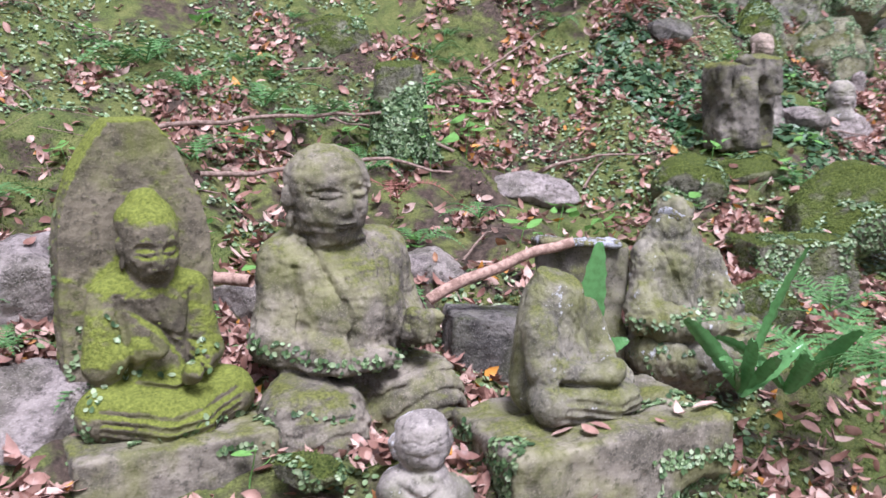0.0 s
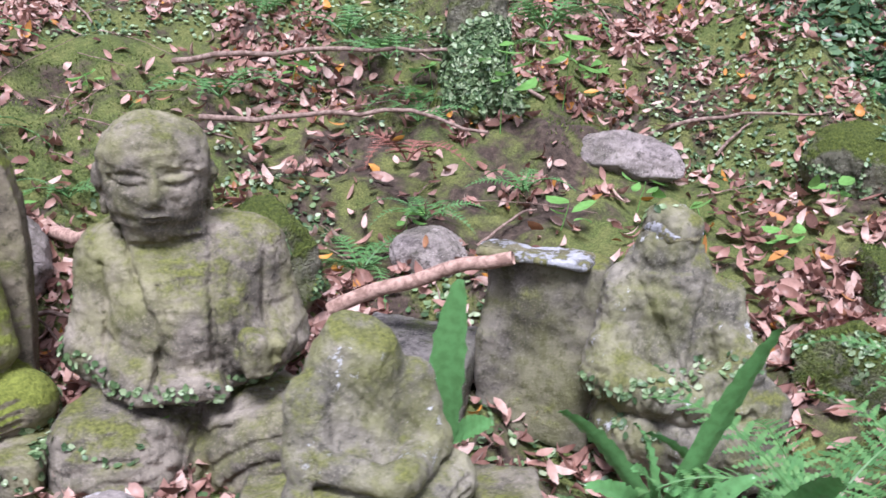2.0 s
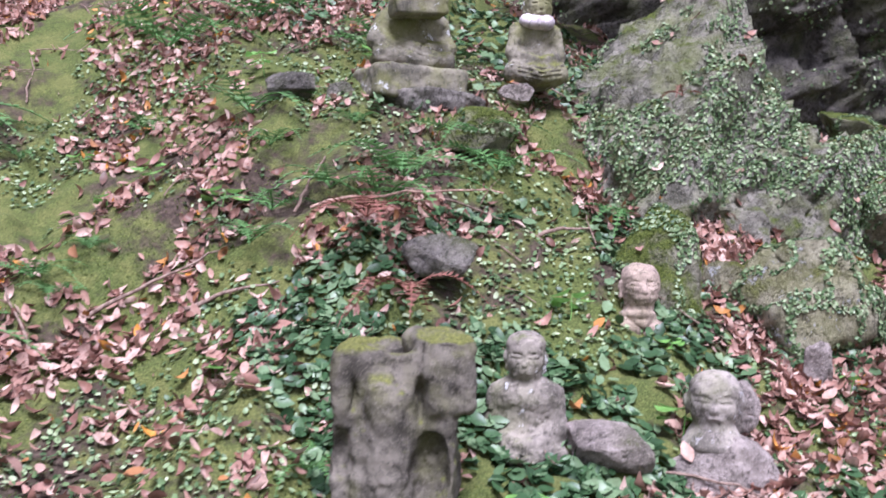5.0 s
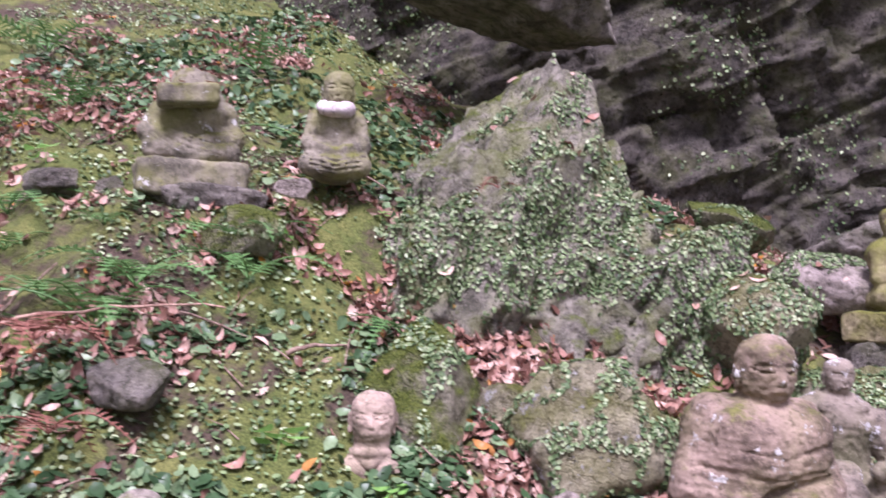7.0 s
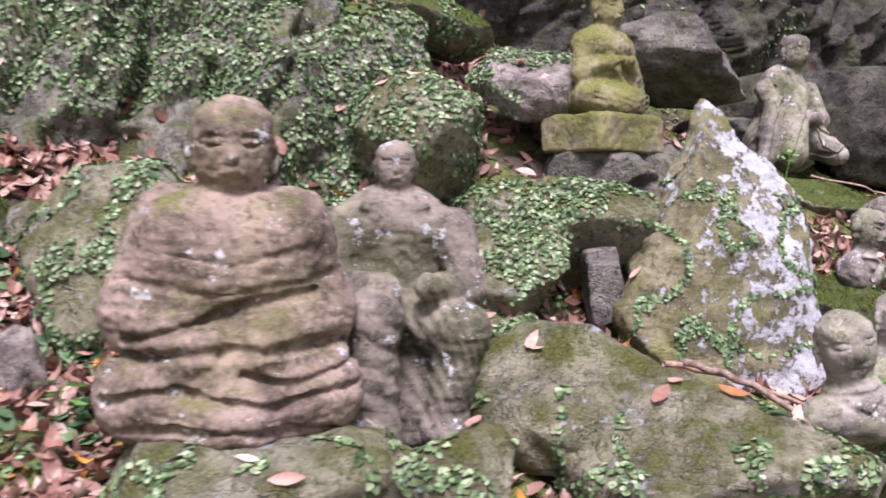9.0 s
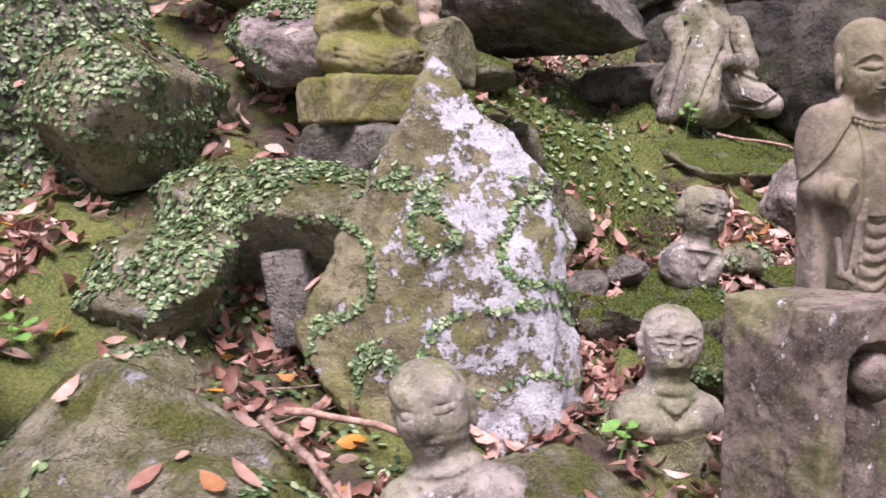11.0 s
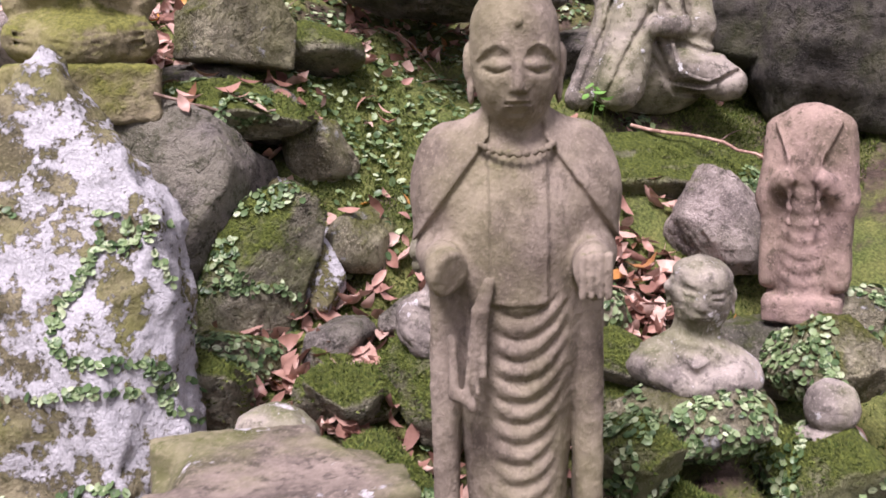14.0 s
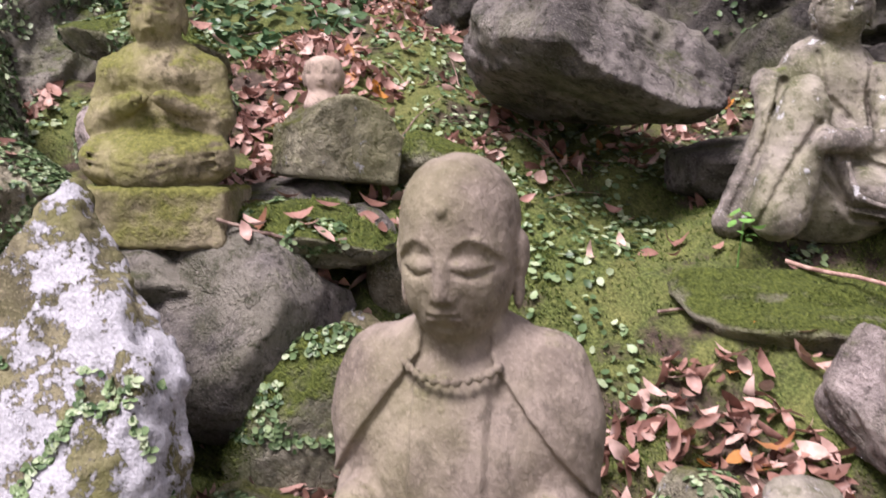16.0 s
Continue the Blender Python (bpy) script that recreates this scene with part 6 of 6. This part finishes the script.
# ---- twigs and branches ----
def tube(pts, r0, r1, sides=7):
    pts = np.asarray(pts, float)
    k = len(pts)
    t = np.gradient(pts, axis=0)
    t /= np.linalg.norm(t, axis=1)[:, None]
    a = np.cross(t, np.tile([0.13, 0.2, 1.0], (k, 1)))
    a /= np.linalg.norm(a, axis=1)[:, None]
    b = np.cross(t, a)
    rad = np.linspace(r0, r1, k)
    ang = np.arange(sides) * 2 * math.pi / sides
    ring = pts[:, None] + rad[:, None, None] * (np.cos(ang)[None, :, None] * a[:, None] + np.sin(ang)[None, :, None] * b[:, None])
    v = ring.reshape(-1, 3)
    f = []
    for i in range(k - 1):
        for j in range(sides):
            f.append((i * sides + j, i * sides + (j + 1) % sides, (i + 1) * sides + (j + 1) % sides, (i + 1) * sides + j))
    return v, np.array(f)


def branch_line(a, b, sag, seed, n=12):
    r = np.random.default_rng(seed)
    u = np.linspace(0, 1, n)[:, None]
    p = np.array(a) * (1 - u) + np.array(b) * u
    wob = np.cumsum(r.normal(size=(n, 3)), 0)
    wob -= wob[0] * (1 - u) + wob[-1] * u
    return p + wob * 0.012 * np.linalg.norm(np.subtract(b, a)) + np.array([0, 0, 1.0]) * sag * 4 * u * (1 - u)


def branch(a, b, r0, r1, sag, seed, label, material=BRANCH):
    v, f = tube(branch_line(a, b, sag, seed), r0, r1, 9)
    return thing("branch", mesh_from("branch", v, f), material, label=label, category="branch")


branch((-0.06, 2.62, 0.90), (0.36, 2.66, 1.06), 0.018, 0.015, 0.01, 1, "broken pale branch leaning on the dark slab")
branch((-1.32, 2.90, 0.93), (-0.55, 2.52, 0.98), 0.022, 0.018, 0.015, 2, "fallen pinkish branch behind the monk")
branch((3.60, 6.58, 1.47), (4.12, 6.95, 1.25), 0.008, 0.004, 0.05, 3, "thin curved branch before the lichened rock")
branch((3.66, 6.44, 1.50), (3.98, 6.30, 1.36), 0.009, 0.006, 0.03, 4, "bent twig beside the round-headed bust", TWIG)
branch((3.50, 7.40, 2.08), (3.62, 7.62, 2.04), 0.004, 0.003, -0.02, 5, "thin bare twig beside the mossy rock", TWIG)
branch((0.75, 5.35, 1.98), (1.35, 5.65, 2.06), 0.006, 0.003, 0.03, 6, "thin pale twig over the ivy")
branch((4.00, 8.45, 1.98), (4.45, 8.62, 1.84), 0.005, 0.003, 0.01, 7, "thin pale twig among leaves")
branch((-1.3, 3.7, 1.36), (-0.3, 3.9, 1.42), 0.012, 0.006, 0.03, 8, "long fallen twig on the mossy bank", TWIG)
branch((-0.9, 3.3, 1.22), (0.0, 3.5, 1.2), 0.01, 0.005, 0.02, 9, "fallen twig among dead fronds", TWIG)
V, F, base = [], [], 0
p, n = on_ground(420, 0.2, 10, 0.5, 5, 151, lambda s, d, r: fbm(sd3(s, d), 1.2, 2, 150) > -0.1)
tr = np.random.default_rng(13)
for q in p:
    ang, ln = tr.uniform(0, math.pi), tr.uniform(0.06, 0.4)
    ex, ey = q[0] + ln * math.cos(ang), q[1] + ln * math.sin(ang)
    ez = ground_z(ex, ey) + 0.015
    if abs(ez - q[2]) > 0.25:
        continue
    v, f = tube(branch_line((q[0], q[1], q[2] + 0.015), (ex, ey, ez), tr.uniform(0, 0.02), int(tr.integers(1e6)), 7), tr.uniform(0.0015, 0.004), 0.001, 5)
    V.append(v), F.append(f + base)
    base += len(v)
stuff("twigs", mesh_from("twigs", np.concatenate(V), np.concatenate(F)), TWIG, "thin dry twigs scattered on the bank", "twigs")


# ---- ferns, strap-leaved plants and herbs ----
def frond_mesh(length, width, arch, seed, pairs=15, lobes=6):
    r = np.random.default_rng(seed)
    u = np.linspace(0, 1, pairs + 1)
    spine = np.stack([u * length * (1 - 0.25 * arch * u), 0 * u, length * (0.75 * u - (0.55 + arch) * u * u)], -1)
    v, f = tube(spine, 0.003, 0.0012, 4)
    V, F, base = [v], [np.concatenate([f[:, [0, 1, 2]], f[:, [0, 2, 3]]])], len(v)
    for i in range(2, pairs + 1):
        w = width * 0.5 * math.sin(math.pi * min(1, 0.25 + 0.75 * u[i])) ** 0.8 * (1.05 - u[i] * 0.55)
        t = spine[i] - spine[i - 1]
        t /= np.linalg.norm(t)
        for sg in (-1, 1):
            way = np.array([0.45 * t[0], sg, 0.1 + r.normal() * 0.08])
            way /= np.linalg.norm(way)
            for j in range(lobes):
                a, b = j / lobes, (j + 1.25) / lobes
                c0, c1 = spine[i] + way * w * a, spine[i] + way * w * b
                half = length * 0.030 * (1 - 0.75 * a)
                droop = np.array([0, 0, -0.18 * w * a * a])
                V.append(np.array([c0 + droop, (c0 + c1) / 2 + t * half + droop, c1 + droop, (c0 + c1) / 2 - t * half + droop]))
                F.append(np.array([(0, 1, 2), (0, 2, 3)]) + base)
                base += 4
    return mesh_from("frond", np.concatenate(V), np.concatenate(F), smooth=False)


def fern(x, y, z, length, fronds, seed, label, material=FERN, arch=0.25, turn0=0.0, spread=360.0, width=0.34):
    z = max(z, ground_z(x, y) + 0.01)
    r = np.random.default_rng(seed)
    top = tagged(new("fern"), label, "fern")
    top.matrix_world = pose(x, y, z)
    for i in range(fronds):
        ob = part("frond", frond_mesh(length * r.uniform(0.75, 1.1), length * width, arch * r.uniform(0.6, 1.5), seed * 50 + i), material, top)
        ob.matrix_basis = pose(0, 0, 0, r.normal() * 8, -r.uniform(0, 18), turn0 + spread * i / fronds + r.normal() * 10)
    return top


fern(1.00, 2.36, 0.74, 0.42, 9, 201, "bright green fern with spreading fronds beside worn figure")
fern(1.20, 2.52, 0.72, 0.40, 8, 202, "green fern on the bank among dead leaves")
fern(1.22, 2.95, 0.78, 0.30, 6, 203, "green fern below the squared block")
fern(0.95, 5.72, 2.12, 0.42, 7, 204, "arching fern below the headless figure")
fern(1.25, 5.92, 2.16, 0.34, 5, 205, "arching fern frond in the rock cleft")
fern(1.72, 6.16, 1.99, 0.30, 3, 206, "yellowish fern growing from the rock", arch=0.35, turn0=200, spread=90)
fern(0.10, 3.55, 1.02, 0.22, 5, 207, "small fern in the mossy bank")
fern(-0.55, 3.95, 1.38, 0.34, 6, 208, "fern by the mossy stump")
fern(-0.85, 4.2, 1.45, 0.34, 6, 218, "fern in the upper bank")
fern(0.55, 5.45, 1.88, 0.3, 5, 209, "fern on the slope above the ivy")
fern(1.55, 4.25, 1.05, 0.26, 5, 210, "light green fern below the flat mossy rock")
fern(1.0, 5.25, 1.95, 0.34, 6, 211, "withered red-brown fern hanging down the bank", DEADFERN, 0.6)
fern(1.20, 5.12, 1.72, 0.28, 5, 212, "withered brown fern on the slope", DEADFERN, 0.6)
fern(1.88, 6.66, 2.56, 0.16, 4, 213, "withered red frond on the rock", DEADFERN, 0.7)
fern(-0.2, 3.35, 1.12, 0.3, 4, 214, "withered brown fronds lying on the moss", DEADFERN, 0.5)


def strap_mesh(length, width, arch, seed):
    r = np.random.default_rng(seed)
    n, m = 22, 5
    u, v = np.meshgrid(np.linspace(0, 1, n), np.linspace(-1, 1, m), indexing="ij")
    w = width * 0.5 * np.sin(math.pi * (0.06 + 0.92 * u)) ** 0.55 * (1 - 0.25 * u)
    x = u * length * (1 - 0.3 * arch * u)
    z = length * (0.95 * u - arch * u * u) + np.abs(v) * w * 0.35 + 0.0035 * np.cos(u * 60) * (np.abs(v) > 0.3)
    y = v * w * (1 + 0.08 * np.sin(u * 40 + 2 * v)) + 0.05 * length * np.sin(2.6 * u + seed)
    i = np.arange(n * m).reshape(n, m)
    q = np.stack([i[:-1, :-1], i[1:, :-1], i[1:, 1:], i[:-1, 1:]], -1).reshape(-1, 4)
    return mesh_from("strap_leaf", np.stack([x, y, z], -1).reshape(-1, 3), q)


def strap_plant(x, y, z, leaves, label):
    z = max(z, ground_z(x, y))
    top = tagged(new("strap_fern"), label, "fern")
    top.matrix_world = pose(x, y, z)
    for i, (ln, wd, arch, turn, lay) in enumerate(leaves):
        ob = part("blade", strap_mesh(ln, wd, arch, i + 1), TONGUE, top)
        ob.matrix_basis = pose(0, 0, 0, 0, lay, turn) @ pose(0, 0, 0, 0, -40, 0) @ pose(0, 0, 0, (62 if i % 2 else -58), 0, 0) @ pose(0, 0, 0, 0, 40, 0)
    return top


strap_plant(0.37, 2.30, 0.80, [(0.25, 0.075, 0.12, 150, -52), (0.12, 0.05, 0.5, -30, -5)], "glossy strap-leaved fern behind the headless figure")
strap_plant(0.74, 2.29, 0.72, [(0.36, 0.06, 0.25, 12, -26), (0.27, 0.05, 0.45, 190, -20), (0.24, 0.045, 0.45, -80, -14), (0.22, 0.045, 0.5, -20, -6), (0.22, 0.045, 0.5, 250, -8), (0.2, 0.045, 0.5, 100, -4), (0.2, 0.04, 0.5, 310, -10)], "glossy strap-leaved fern beside the plinth")
strap_plant(0.88, 2.36, 0.70, [(0.28, 0.055, 0.45, -30, -10), (0.24, 0.05, 0.5, 160, -8), (0.24, 0.045, 0.5, -75, -4), (0.2, 0.045, 0.55, 40, -6), (0.2, 0.04, 0.55, 230, -6)], "dark green strap-leaved fern below the worn figure")


def herb(x, y, z, height, leaves, size, seed, label, material=HERB):
    r = np.random.default_rng(seed)
    top = tagged(new("herb"), label, "plant")
    top.matrix_world = pose(x, y, z)
    v, f = tube(branch_line((0, 0, 0), (0.02, 0.0, height), 0.0, seed, 5), 0.0022, 0.0012, 5)
    part("stem", mesh_from("stem", v, f), material, top)
    for i in range(leaves):
        a, h = i * 2.4 + r.normal() * 0.3, height * (0.45 + 0.55 * (i + 1) / leaves)
        c = np.array([[0.6 * size * math.cos(a) + 0.015, 0.6 * size * math.sin(a), h]])
        me = leaf_cloud("leaf", np.zeros((1, 3)), np.array([[0.0, 0.0, 1.0]]), np.array([size * r.uniform(0.7, 1.1)]), 0.48, 0.2, 0.2, 0.0, seed * 20 + i, 0.0)
        ob = part("leaf", me, material, top)
        ob.matrix_basis = pose(*c[0], r.normal() * 14, r.normal() * 14, 0)
    return top


for k, (hx, hy, hh, nl, sz) in enumerate([(1.18, 4.35, 0.16, 6, 0.09), (1.50, 4.25, 0.14, 6, 0.08), (0.42, 3.72, 0.1, 5, 0.08), (0.25, 3.45, 0.08, 5, 0.09), (0.95, 3.95, 0.1, 6, 0.09), (-0.6, 2.95, 0.14, 5, 0.11), (-0.45, 1.98, 0.1, 3, 0.05),
                                         (4.12, 7.00, 0.1, 6, 0.05), (4.05, 6.90, 0.08, 5, 0.06), (3.90, 8.42, 0.12, 8, 0.045), (-0.1, 3.9, 0.3, 7, 0.12), (0.05, 4.15, 0.28, 7, 0.12), (2.6, 6.2, 0.1, 6, 0.07), (2.72, 5.95, 0.1, 6, 0.05), (3.0, 6.45, 0.1, 6, 0.06),
                                         (2.5, 5.75, 0.09, 5, 0.06), (0.7, 4.9, 0.1, 5, 0.08), (1.7, 4.6, 0.1, 5, 0.08)]):
    herb(hx, hy, ground_z(hx, hy), hh, nl, sz, 300 + k, "small bright green herb growing among moss and leaves")

# ferns and saplings scattered over the upper bank
model = fern(-1.55, 4.3, 0.0, 0.36, 7, 231, "dark green fern on the upper mossy bank")
model["group"] = "ferns on the upper bank"
fr = np.random.default_rng(21)
for fs, fd in [(2.0, 4.2), (2.6, 3.9), (3.2, 4.6), (3.9, 4.4), (4.4, 4.0), (5.0, 4.1), (5.6, 3.6), (1.2, 4.6), (0.6, 4.0), (2.9, 5.4), (4.2, 5.2), (5.2, 5.0), (6.0, 4.3), (3.4, 3.1), (2.3, 3.0), (1.4, 3.4), (4.7, 3.3), (5.5, 2.9), (4.9, 2.7), (2.2, 5.0), (1.0, 5.4), (3.6, 5.8)]:
    fs, fd = fs + fr.normal() * 0.12, fd + fr.normal() * 0.12
    fx, fy = to_xy(fs, fd)
    k = fr.uniform(0.9, 1.6)
    twin = copy_thing(model, pose(fx, fy, ground_z(fx, fy) + 0.01, 0, 0, fr.uniform(0, 360)))
    twin.scale = (k, k, k)

more = np.random.default_rng(33)
for i in range(44):
    fs, fd = more.uniform(0.3, 5.4), more.uniform(1.95, 4.6)
    fx, fy = to_xy(fs, fd)
    k = more.uniform(0.35, 0.85)
    twin = copy_thing(model, pose(fx, fy, ground_z(fx, fy) + 0.01, 0, 0, more.uniform(0, 360)))
    twin.scale = (k, k, k)
seedling = herb(-0.9, 3.1, ground_z(-0.9, 3.1), 0.09, 6, 0.085, 340, "broad-leaved green seedling on the mossy bank")
seedling["group"] = "seedlings on the bank"
for i in range(46):
    fs, fd = more.uniform(0.5, 6.2), more.uniform(1.3, 4.2)
    fx, fy = to_xy(fs, fd)
    k = more.uniform(0.5, 1.25)
    twin = copy_thing(seedling, pose(fx, fy, ground_z(fx, fy), more.normal() * 8, more.normal() * 8, more.uniform(0, 360)))
    twin.scale = (k, k, k)
for i in range(26):
    fs, fd = more.uniform(0.4, 6.0), more.uniform(1.5, 4.4)
    ang, ln = more.uniform(0, math.pi), more.uniform(0.3, 0.9)
    ax_, ay_ = to_xy(fs, fd)
    bx_, by_ = ax_ + ln * math.cos(ang), ay_ + 0.35 * ln * math.sin(ang)
    branch((ax_, ay_, ground_z(ax_, ay_) + 0.02), (bx_, by_, ground_z(bx_, by_) + 0.025), more.uniform(0.004, 0.01), 0.003, 0.012, 500 + i, "dry brown fallen twig on the bank", TWIG)["group"] = "fallen twigs on the bank"
